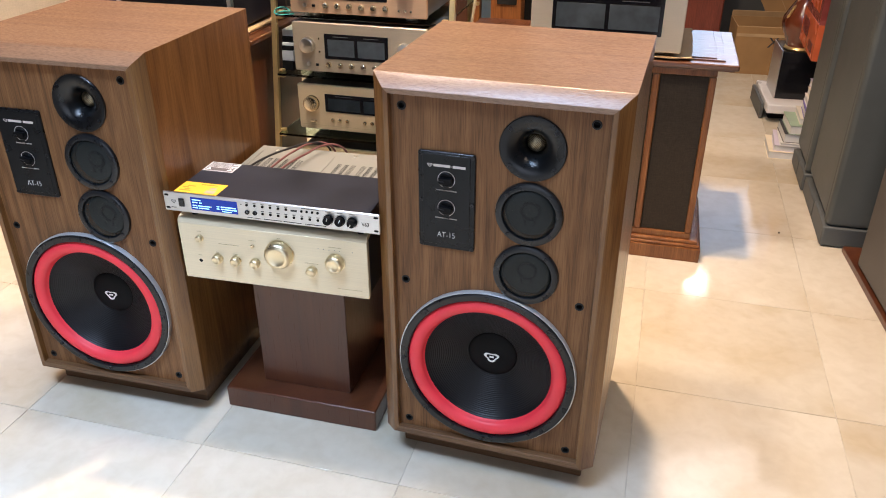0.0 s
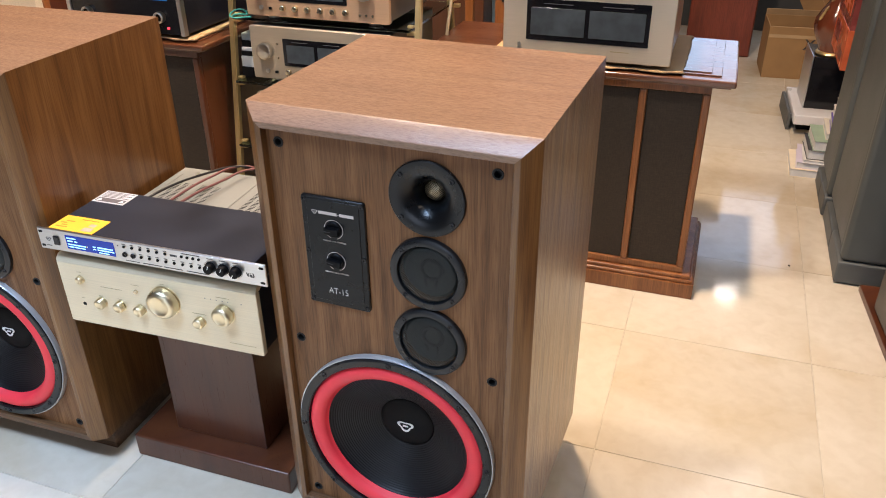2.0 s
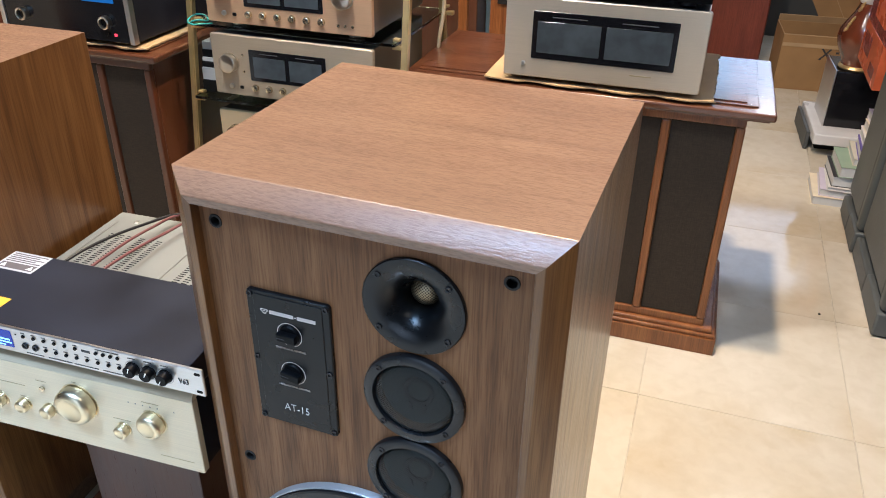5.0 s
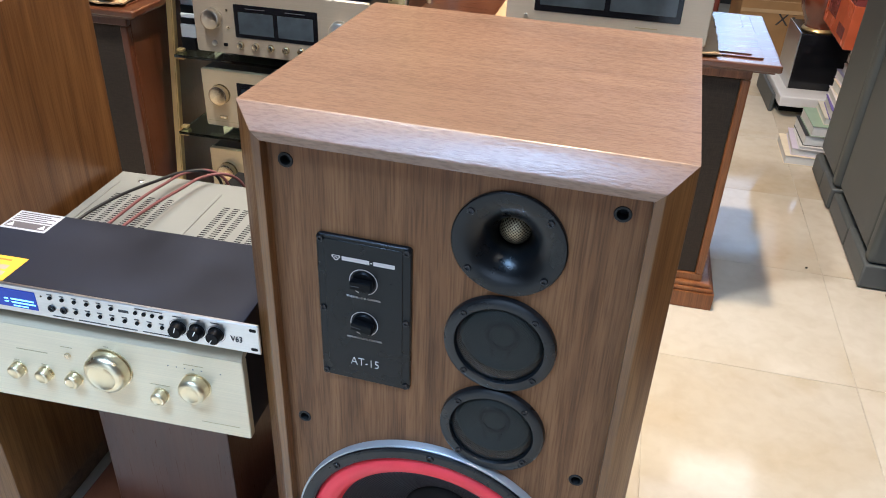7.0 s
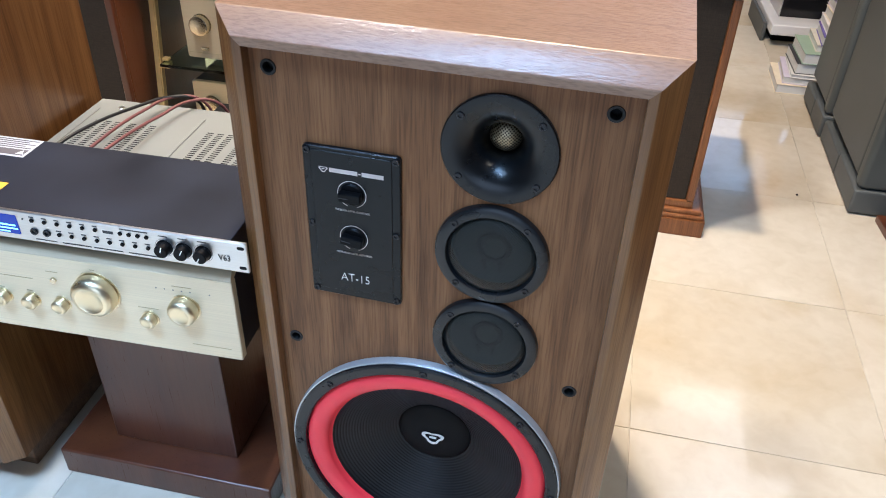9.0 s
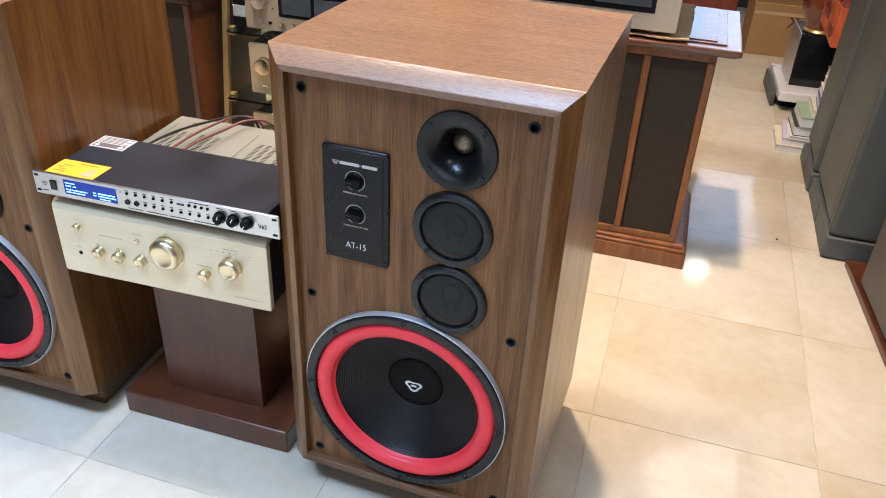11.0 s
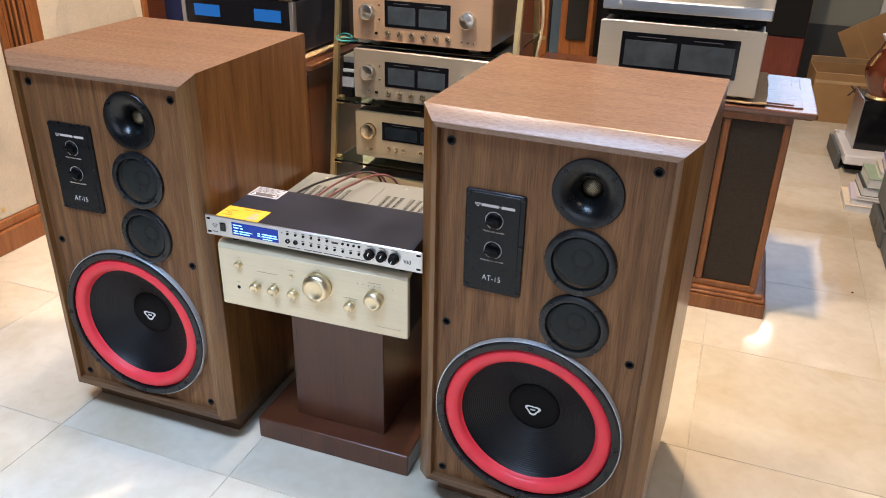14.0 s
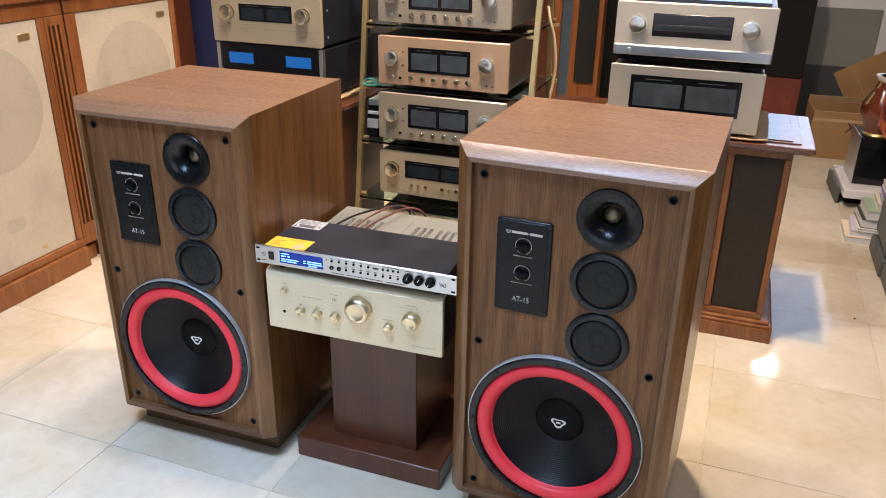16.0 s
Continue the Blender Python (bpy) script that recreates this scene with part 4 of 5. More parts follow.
# ---- console cabinets at the back ----
def console(m, w, d, h, panels, label, timber, bay, left):
    """Origin: front left foot of the plinth; w, d of the top board."""
    root = thing("console_cabinet", m, label, "cabinet", "console cabinets with cloth fronts")
    front, thick = 0.026, 0.021
    side = w - (left + thick + panels * (bay + thick))
    part("plinth", joined(box(0.021, w - 0.021, 0, d - 0.02, 0, 0.050, 0.003), box(0.025, w - 0.025, 0.004, d - 0.03, 0.050, 0.062, 0.005, 3), box(0.034, w - 0.034, 0.010, d - 0.03, 0.062, 0.074, 0.004, 3)), timber, root, "stepped moulded plinth")
    part("carcass", box(left, w - side, front + 0.012, d - 0.03, 0.0745, h - 0.026, 0.002), timber, root)
    part("rail", box(left, w - side, front - 0.004, front + 0.012, 0.0745, 0.096, 0.003), timber, root)
    part("rail", box(left, w - side, front - 0.004, front + 0.012, h - 0.048, h - 0.026, 0.003), timber, root)
    for k in range(panels + 1):
        x = left + (bay + thick) * k
        part("stile", box(x, x + thick, front - 0.006, front + 0.0118, 0.0965, h - 0.0485, 0.004, 3), timber, root)
    for k in range(panels):
        x = left + thick + (bay + thick) * k
        part("grille_panel", box(x + 0.001, x + bay - 0.001, front + 0.002, front + 0.011, 0.0970, h - 0.0490, 0.001, 1), GREY_GRILLE, root, "dark grey woven cloth panel")
    part("top_board", joined(box(0, w, 0.006, d, h - 0.0225, h - 0.0045, 0.005, 3), box(0.012, w - 0.012, 0.014, d - 0.01, h - 0.0275, h - 0.0225, 0.002)), CONSOLE_TOP, root, "polished reddish-brown top board")
    part("top_panel", joined(box(0.03, w - 0.040, 0.045, d - 0.03, h - 0.0045, h - 0.0005, 0.0015), box(0.03, w - 0.066, 0.060, d - 0.03, h - 0.0005, h + 0.0025, 0.0012)), CONSOLE_TOP, root, "raised inner panel with grooves")
    return root


console(pose(-0.655, 2.468, 0, 0, 0, 0.2), 0.899, 0.455, 0.681, 4, "reddish-brown wooden console cabinet with dark cloth panels", CONSOLE_WOOD, 0.147, 0.147)
console(pose(-1.840, 2.312, 0), 0.556, 0.46, 0.694, 3, "dark wooden console cabinet standing beside a glass rack", MAHOGANY, 0.133, 0.040)
def torn_sheet(x0, x1, y0, y1, z0, z1, seed):
    """Flat board whose near and side edges are ragged."""
    rng = random.Random(seed)
    ring = [(x0 + (x1 - x0) * k / 40, y0 + rng.uniform(0, 0.006) + 0.010 * math.sin(0.31 * k + seed) ** 2) for k in range(41)]
    ring += [(x1 + rng.uniform(-0.007, 0), y0 + (y1 - y0) * k / 30) for k in range(1, 31)] + [(x0, y1)]
    bm = bmesh.new()
    bm.faces.new([bm.verts.new((x, y, z0)) for x, y in ring])
    grown = bmesh.ops.extrude_face_region(bm, geom=bm.faces[:])
    bmesh.ops.translate(bm, vec=(0, 0, z1 - z0), verts=[v for v in grown["geom"] if isinstance(v, bmesh.types.BMVert)])
    bmesh.ops.recalc_face_normals(bm, faces=bm.faces[:])
    return bm


solo("cardboard_sheet", torn_sheet(-0.445, 0.108, 2.478, 2.90, 0.6837, 0.6872, 5), CARDBOARD_PALE, Matrix(), "torn flat sheet of brown cardboard under an amplifier", "cardboard")
solo("cardboard_sheet", torn_sheet(-1.80, -1.325, 2.33, 2.74, 0.6972, 0.7010, 8), CARDBOARD_PALE, Matrix(), "flat sheet of brown cardboard under a black amplifier", "cardboard")


# ---- hi-fi units ----
def unit(name, m, w, h, d, face, label, category, group="", foot=0.014, body=BLACK_METAL, radius=0.006, feet=SILVER_KNOB):
    root = thing(name, m, label, category, group)
    part("body", box(-w / 2 + 0.006, w / 2 - 0.006, 0.008, d, foot + 0.003, foot + h - 0.003, 0.003), body, root, "painted steel case")
    part("front_panel", plate(0, foot + h / 2, w, h, 0, 0.012, radius, 5, 0.002), face, root, "brushed metal front panel")
    for x in (-0.36, 0.36):
        for y in (0.05, d - 0.07):
            part("foot", upright([(0, 0), (0.018, 0), (0.021, 0.003), (0.021, foot + 0.004), (0, foot + 0.004)], 20), feet, root, "", (x * w, y, 0))
    return root


def window(root, x0, x1, z0, z1, mat=METER_GLASS, split=2, name="display_window"):
    frame_ = part(name, plate((x0 + x1) / 2, (z0 + z1) / 2, x1 - x0, z1 - z0, -0.0016, 0.001, 0.003), BLACK_GLOSS, root, "dark glass window")
    width, low = (x1 - x0 - 0.012) / max(split, 1), 0.012 if split else 0.0
    for k in range(split):
        a = x0 + 0.006 + width * k
        part("meter_marks", box(a + width * 0.25, a + width * 0.75, -0.0020, -0.0012, z1 - (z1 - z0) * 0.115, z1 - (z1 - z0) * 0.095, 0), FAINT_INK, frame_, "fine pale scale marks")
        part("meter", plate(a + width / 2, (z0 + z1) / 2 - 0.004, width - 0.012, (z1 - z0) * 0.66, -0.0022, -0.001, 0.002, 3, 0.0004), mat, frame_, "meter face behind glass")
    return frame_


def meter_amp(m, face, label):
    """Wide meters, two large knobs, six buttons below."""
    w, h, f = 0.471, 0.164, 0.014
    root = unit("stereo_amplifier", m, w, h, 0.38, face, label, "amplifier", "amplifiers on the glass rack", 0.014, BRONZE)
    part("top_cover", box(-w / 2 + 0.005, w / 2 - 0.005, 0.0125, 0.381, f + h - 0.004, f + h - 0.001, 0.001), BLACK_METAL, root, "black steel top cover")
    left, top = -w / 2, f + h
    window(root, left + 0.113, left + 0.338, top - 0.118, top - 0.034, METER_FACE)
    for x in (0.054, 0.396):
        part("knob", knob_bm(0.0245, 0.022, 0.002), SILVER_KNOB, root, "turned aluminium knob", (left + x, 0, top - 0.074))
    for k in range(6):
        part("button", knob_bm(0.0085, 0.010, 0.001), GOLD_KNOB, root, "", (left + 0.125 + 0.0415 * k, 0, f + 0.027))
    part("jack", knob_bm(0.0068, 0.005), SILVER_KNOB, root, "", (left + 0.052, 0, f + 0.025))
    part("power_button", box(left + 0.078, left + 0.088, -0.004, 0.001, f + 0.020, f + 0.028, 0.001), BLACK_PLASTIC, root)
    for k in range(3):
        part("indicator", knob_bm(0.0038, 0.003), GOLD_KNOB, root, "", (left + 0.378 + 0.02 * k, 0, f + 0.022))
    for z in (0.052, 0.096):
        part("indicator", knob_bm(0.0036, 0.002), GOLD_KNOB, root, "", (left + 0.094, 0, top - z))
    return root


def control_amp(m, face, label, group="amplifiers on the glass rack"):
    """Long dark window between two knobs, small buttons below."""
    w, h, f = 0.471, 0.160, 0.014
    root = unit("stereo_amplifier", m, w, h, 0.38, face, label, "amplifier", group, 0.014, BRONZE)
    part("top_cover", box(-w / 2 + 0.005, w / 2 - 0.005, 0.0125, 0.381, f + h - 0.004, f + h - 0.001, 0.001), BLACK_METAL, root, "black steel top cover")
    left, top = -w / 2, f + h
    window(root, left + 0.100, left + 0.372, top - 0.094, top - 0.030, METER_GLASS)
    for x in (0.052, 0.419):
        part("knob", knob_bm(0.0255, 0.022, 0.002), GOLD_KNOB, root, "turned gold knob", (left + x, 0, top - 0.066))
    part("power_button", box(left + 0.042, left + 0.064, -0.003, 0.001, f + 0.024, f + 0.032, 0.0012), GOLD_KNOB, root)
    for x in (0.125, 0.152, 0.180, 0.245, 0.272, 0.300, 0.328):
        part("button", knob_bm(0.0068, 0.006), GOLD_KNOB, root, "", (left + x, 0, f + 0.038))
    part("panel_seam", box(left + 0.006, -left - 0.006, -0.0005, 0.001, f + 0.0145, f + 0.0155, 0), GOLD_INK, root)
    return root


RX = -0.957
meter_amp(pose(RX, 2.449, 0.958, 0, 0, 0), RACK_PALE, "silver-champagne stereo amplifier with twin meters on glass")
meter_amp(pose(RX, 2.444, 0.750, 0, 0, 0), ROSE, "rose-gold stereo amplifier with twin meters on glass")
meter_amp(pose(RX, 2.440, 0.5555, 0, 0, 0), RACK_PALE, "pale champagne stereo amplifier with twin meters on glass")
control_amp(pose(RX + 0.002, 2.436, 0.350, 0, 0, 0), RACK_GOLD, "champagne-gold amplifier with a long dark display on glass")
control_amp(pose(RX + 0.002, 2.430, 0.125, 0, 0, 0), RACK_GOLD, "champagne-gold amplifier low on the glass rack")


def glass_rack():
    root = thing("glass_rack", pose(0, 0, 0), "tall brass hi-fi rack with green-tinted glass shelves", "rack")
    xl, xr, tall = -1.275, -0.650, 1.55
    for x in (xl, xr):
        for y0, y1, dx in ((2.375, 2.605, 0.0), (2.985, 2.755, -0.034)):
            bm = bmesh.new()
            foot_ = [bm.verts.new((x + dx + sx * 0.009, y0 + sy * 0.011, 0)) for sx, sy in ((-1, -1), (1, -1), (1, 1), (-1, 1))]
            head = [bm.verts.new((x + dx + sx * 0.009, y1 + sy * 0.011, tall)) for sx, sy in ((-1, -1), (1, -1), (1, 1), (-1, 1))]
            bm.faces.new(foot_[::-1])
            bm.faces.new(head)
            for k in range(4):
                n = (k + 1) % 4
                bm.faces.new([foot_[k], foot_[n], head[n], head[k]])
            bmesh.ops.bevel(bm, geom=bm.edges[:], offset=0.003, segments=2, affect="EDGES")
            part("post", bm, BRASS, root, "satin brass post")
        part("cap_rail", box(x - 0.012, x + 0.012, 2.58, 2.78, tall - 0.004, tall + 0.02, 0.003), BRASS, root)
    for z in (0.117, 0.342, 0.5475, 0.742, 0.950, 1.17):
        lean = 2.375 + 0.23 * z / tall
        shelf = part("shelf", box(xl + 0.018, xr - 0.018, lean - 0.030, 5.36 - lean - 0.01, z, z + 0.008, 0.002), SHELF_GLASS, root, "clear green-edged glass shelf")
        for x, s in ((xl, 1), (xr, -1)):
            for y in (lean, 5.36 - lean):
                part("bracket", joined(box(min(x, x + s * 0.034), max(x, x + s * 0.034), y - 0.010, y + 0.010, z - 0.012, z - 0.0005, 0.002), box(min(x + s * 0.014, x + s * 0.032), max(x + s * 0.014, x + s * 0.032), y - 0.009, y + 0.009, z + 0.0085, z + 0.016, 0.002)), BRASS, shelf, "small brass shelf clamp")
    return root


glass_rack()
for k, (z, h) in enumerate(((0.5555, 0.033), (0.5887, 0.034), (0.6230, 0.015), (0.6382, 0.011), (0.6495, 0.020), (0.6697, 0.022))):
    solo("paper_box", box(-1.256, -1.216 + 0.003 * (k % 2), 2.47 + 0.004 * k, 2.64, z, z + h, 0.0015), PAPER if k % 2 else BLACK_MATT, Matrix(), "small flat %s box stacked beside an amplifier" % ("white" if k % 2 else "black"), "box", "small boxes on the rack")
tube("coiled_wire", [(-1.240, 2.43, 0.757), (-1.215, 2.42, 0.768), (-1.205, 2.46, 0.760), (-1.235, 2.475, 0.770), (-1.250, 2.44, 0.764), (-1.225, 2.415, 0.758), (-1.205, 2.43, 0.757), (-1.185, 2.45, 0.756)], 0.0022, TEAL, "loose coil of teal wire on a glass shelf", "wire")


def black_amp():
    w, h, f = 0.427, 0.170, 0.010
    root = thing("power_amplifier", pose(-1.5635, 2.338, 0.701), "black glass-fronted power amplifier with two blue lit meters", "amplifier")
    part("body", box(-w / 2 + 0.008, w / 2 - 0.004, 0.012, 0.40, f, f + h - 0.004, 0.003), BLACK_METAL, root)
    glass = part("front_panel", plate(0, f + h / 2, w - 0.03, h, 0, 0.012, 0.001), BLACK_GLOSS, root, "black glass front")
    for x in (-w / 2 + 0.007, w / 2 - 0.007):
        part("end_strip", box(x - 0.0075, x + 0.0075, -0.004, 0.016, f - 0.002, f + h, 0.002), SILVER, root, "silver end strip")
    for x0, x1 in ((-0.166, -0.066), (0.066, 0.166)):
        part("meter", plate((x0 + x1) / 2, f + h - 0.050, x1 - x0, 0.038, -0.0012, 0.001, 0.001, 3, 0.0003), BLUE_METER, glass, "glowing blue power meter")
    for x in (-0.134, 0.134):
        knob = part("knob", lathe([(0, -0.010), (0.011, -0.010), (0.012, -0.017), (0.0145, -0.018), (0.017, -0.016), (0.017, 0)], 32), SILVER_KNOB, root, "silver-rimmed knob", (x, 0, f + 0.052))
        part("knob_centre", disc(0, 0, 0.0112, -0.0115, -0.009), BLACK_PLASTIC, knob)
    part("red_button", box(0.152, 0.160, -0.003, 0.001, f + 0.016, f + 0.023, 0.0008), RED_LED, root, "small lit red button")
    part("dark_button", box(0.128, 0.136, -0.003, 0.001, f + 0.016, f + 0.023, 0.0008), BLACK_PLASTIC, root)
    for x in (-0.17, 0.17):
        for y in (0.05, 0.34):
            part("foot", upright([(0, 0), (0.018, 0), (0.02, f + 0.003), (0, f + 0.003)], 16), BLACK_PLASTIC, root, "", (x, y, 0))
    return root


black_amp()


def gold_amp():
    w, h, f = 0.436, 0.160, 0.008
    root = unit("stereo_amplifier", pose(-1.5660, 2.334, 0.878), w, h, 0.39, RACK_GOLD, "champagne-gold amplifier stacked on a black power amplifier", "amplifier", "", f)
    window(root, -0.105, 0.105, f + h - 0.085, f + h - 0.028, METER_GLASS)
    for x in (-0.150, 0.150):
        part("knob", knob_bm(0.024, 0.022, 0.002), GOLD_KNOB, root, "turned gold knob", (x, 0, f + h - 0.058))
    part("panel_seam", box(-w / 2 + 0.005, w / 2 - 0.005, -0.0005, 0.001, f + 0.050, f + 0.0515, 0), GOLD_INK, root)
    part("power_button", box(-0.155, -0.140, -0.003, 0.001, f + 0.058, f + 0.066, 0.0012), GOLD_KNOB, root)
    part("panel_marks", joined(box(-0.11, -0.03, -0.0004, 0.001, f + 0.062, f + 0.0635, 0), box(0.13, 0.16, -0.0004, 0.001, f + 0.030, f + 0.033, 0)), GOLD_INK, root)
    for z in (0.03, 0.12):
        part("side_screw", lathe([(0, -0.003), (0.003, -0.0025), (0.004, 0)], 12), SILVER_KNOB, root, "", (w / 2 - 0.0045, 0.05, f + z), (0, 0, 90))
    return root


gold_amp()


def silver_pair():
    w, f = 0.464, 0.030
    lower = unit("power_amplifier", pose(-0.164, 2.488, 0.6874), w, 0.188, 0.40, CHAMPAGNE_PALE, "silver power amplifier with a broad dark window, on cardboard", "amplifier", "silver amplifiers on the console", 0.0114, SILVER, 0.006, SILVER_KNOB)
    # Black slab gives the gap above the cardboard its shade.
    part("under_tray", box(-w / 2 + 0.010, w / 2 - 0.010, 0.014, 0.385, 0.0085, 0.0145, 0.002), BLACK_MATT, lower, "black slab standing in for the shade under the amplifier")
    window(lower, -w / 2 + 0.066, w / 2 - 0.064, 0.0574, 0.1694, METER_FACE)
    part("power_button", knob_bm(0.0055, 0.004), SILVER_KNOB, lower, "", (-w / 2 + 0.048, 0, 0.0434))
    part("panel_mark", box(0.07, 0.12, -0.0004, 0.001, 0.0394, 0.0419, 0), GOLD_INK, lower)
    upper = unit("control_amplifier", pose(-0.160, 2.488, 0.6628 + 0.036 + 0.188), w + 0.004, 0.161, 0.38, CHAMPAGNE_PALE, "silver control amplifier with two round knobs, stacked", "amplifier", "silver amplifiers on the console", f, SILVER, 0.006, SCREW)
    # Likewise added between the two amplifiers, where the gap is only in shade.
    part("under_tray", box(-w / 2 + 0.010, w / 2 - 0.010, 0.016, 0.37, 0.012, f + 0.002, 0.003), BLACK_MATT, upper, "black slab standing in for the shade under the amplifier")
    part("lower_lip", box(-w / 2 - 0.002, w / 2 + 0.002, -0.010, 0.004, f + 0.001, f + 0.033, 0.004, 3), SILVER, upper, "bright polished lower lip")
    part("power_button", knob_bm(0.007, 0.004), SILVER_KNOB, upper, "", (-w / 2 + 0.048, -0.010, f + 0.017))
    recess = part("display_window", plate(-0.005, f + 0.095, 0.234, 0.068, -0.0016, 0.001, 0.003), BLACK_GLOSS, upper, "dark recessed display")
    part("disc_tray", plate(-0.005, f + 0.088, 0.226, 0.020, -0.0022, -0.001, 0.002), METER_GLASS, recess)
    for x in (-w / 2 + 0.066, w / 2 - 0.068):
        part("knob", knob_bm(0.0250, 0.020, 0.002), SILVER_KNOB, upper, "turned aluminium knob", (x, 0, f + 0.095))
    return upper


silver_pair()
solo("magazine", box(-0.36, 0.05, 2.50, 2.74, 1.0782, 1.0890, 0.001), BLACK_GLOSS, Matrix(), "thin black folder lying on a silver amplifier", "folder")


# ---- tall speakers along the west wall ----
def tall_speaker(y, slotted):
    root = thing("cabinet_speaker", pose(-2.34, y, 0, 0, 0, 90), "tall cherry-wood cabinet speaker with a cream cloth front", "loudspeaker", "tall cabinet speakers by the wall")
    w, d, h = 0.70 if slotted else 0.728, 0.46, 1.045
    g0, g1, b0, b1 = 0.052, 0.582, 0.115, 0.957
    part("plinth", box(-0.004, 0.612, -0.024, d, 0.0, 0.082, 0.004, 3), CHERRY, root)
    part("foot", box(0.630, 0.690, 0.02, d, 0.0, 0.060, 0.003), CHERRY, root)
    part("carcass", box(0.0, w, 0.016, d, 0.0822, h - 0.03, 0.003), CHERRY, root)
    part("rail", box(0.0, 0.612, -0.008, 0.0155, 0.0825, b0, 0.004, 3), CHERRY, root)
    part("rail", box(0.0, w, -0.004, 0.0155, b1, h - 0.0305, 0.004, 3), CHERRY, root)
    part("stile", box(0.0, g0, -0.004, 0.0155, b0 + 0.0005, b1 - 0.0005, 0.004, 3), CHERRY, root)
    part("stile", box(g1, 0.612, -0.004, 0.0155, b0 + 0.0005, b1 - 0.0005, 0.004, 3), CHERRY, root)
    pilaster = [box(0.6125, 0.626, -0.004, 0.0155, 0.0825, b1 - 0.0005, 0.002), box(0.689, w, -0.004, 0.0155, 0.0825, b1 - 0.0005, 0.002), box(0.626, 0.689, -0.004, 0.0155, 0.0825, 0.165, 0.002), box(0.626, 0.689, -0.004, 0.0155, 0.925, b1 - 0.0005, 0.002)]
    pilaster += [box(x, x + 0.0105, -0.003, 0.0155, 0.165, 0.925, 0.002) for x in (0.6355, 0.6575, 0.6790)]
    if slotted:
        part("slotted_pilaster", joined(*pilaster), CHERRY, root, "cherry-wood pilaster with three long slots")
        part("slot_backing", box(0.626, 0.689, 0.0125, 0.0158, 0.166, 0.924, 0), BLACK_MATT, root)
    else:
        # Mahogany in place of cherry paints in the shade on this pilaster.
        part("pilaster", box(0.6125, w, 0.002, 0.0155, 0.0825, b1 - 0.0005, 0.003), MAHOGANY, root, "plain wooden pilaster, darkened to look shaded")
    cloth_ = part("grille_cloth", box(g0 + 0.001, g1 - 0.001, 0.002, 0.015, b0 + 0.001, b1 - 0.001, 0.003), CREAM_CLOTH, root, "aged cream woven grille cloth")
    part("driver_outline", disc(0.330, 0.680, 0.215, 0.0012, 0.004, 64, 0.0002), SHADED_CLOTH, cloth_, "greyer cloth stretched over the driver")
    part("port_outline", plate(0.335, 0.270, 0.075, 0.05, 0.0012, 0.004, 0.02, 6, 0.0002), SHADED_CLOTH, cloth_)
    part("badge", plate(0.518, 0.902, 0.050, 0.024, -0.0015, 0.003, 0.002), BRASS, cloth_, "small brass badge")
    part("lock", disc(0.435, 0.150, 0.009, -0.001, 0.003, 20), BRASS, cloth_, "round brass lock")
    part("top_board", box(-0.012, w + 0.004, -0.022, d, h - 0.03, h, 0.006, 3), CHERRY, root)
    return root


tall_speaker(1.503, True)
tall_speaker(2.212, False)
solo("curtain", box(-2.42, -2.10, 3.00, 3.03, 0, 1.9, 0.004), NAVY, Matrix(), "dark navy cloth curtain hanging beyond the tall speakers", "curtain")


# ---- tower speakers, boxes and clutter at the far end ----
red_tower = thing("tower_speaker", pose(0.175, 5.28, 0), "red-brown tower speaker with a black cloth grille", "loudspeaker")
part("body", box(-0.185, 0.185, 0.012, 0.38, 0, 1.12, 0.006), REDWOOD, red_tower)
part("front_board", box(-0.180, 0.180, 0, 0.0115, 0.01, 0.385, 0.003), REDWOOD, red_tower)
part("grille", box(-0.180, 0.180, -0.012, 0.0115, 0.39, 1.10, 0.005), BLACK_GRILLE, red_tower, "black cloth grille")


def slim_tower(x, y, w, tall, label):
    root = thing("tower_speaker", pose(x, y, 0), label, "loudspeaker", "slim tower speakers")
    part("body", box(-w / 2, w / 2, 0.006, 0.11, 0, tall, 0.005), CONSOLE_WOOD, root)
    part("grille", box(-w / 2 + 0.034, w / 2 - 0.023, -0.006, 0.0055, 0.51, tall - 0.05, 0.004), BLACK_GRILLE, root, "narrow black cloth grille")
    return root


slim_tower(-0.768, 4.0, 0.157, 1.5, "slim brown wooden tower speaker with a narrow black grille")
solo("black_cabinet", box(-0.700, -0.30, 4.14, 4.5, 0, 1.4, 0.006), BLACK_MATT, Matrix(), "black cabinet standing beside a slim wooden tower", "cabinet")
solo("brown_post", box(-0.802, -0.768, 3.40, 3.43, 0, 1.9, 0.004), CONSOLE_WOOD, Matrix(), "narrow brown wooden upright board behind the rack", "board")
solo("blue_board", box(-1.015, -0.80, 4.55, 4.60, 0, 2.0, 0.004), BLUE_WALL, Matrix(), "grey-blue painted panel behind the racks", "panel")
solo("dark_cupboard", box(-1.62, -1.018, 4.40, 4.80, 0, 1.7, 0.005), MAHOGANY, Matrix(), "dark reddish-brown cupboard standing behind the glass rack", "cupboard")
tube("hanging_cable", [(-0.672, 2.74, 1.02), (-0.655, 2.72, 0.97), (-0.642, 2.72, 0.93), (-0.629, 2.72, 0.85), (-0.630, 2.72, 0.773), (-0.641, 2.72, 0.70), (-0.655, 2.73, 0.55), (-0.67, 2.75, 0.30), (-0.67, 2.76, 0.006)], 0.0052, CREAM_CABLE, "cream-coloured cable hanging behind the rack", "cable")


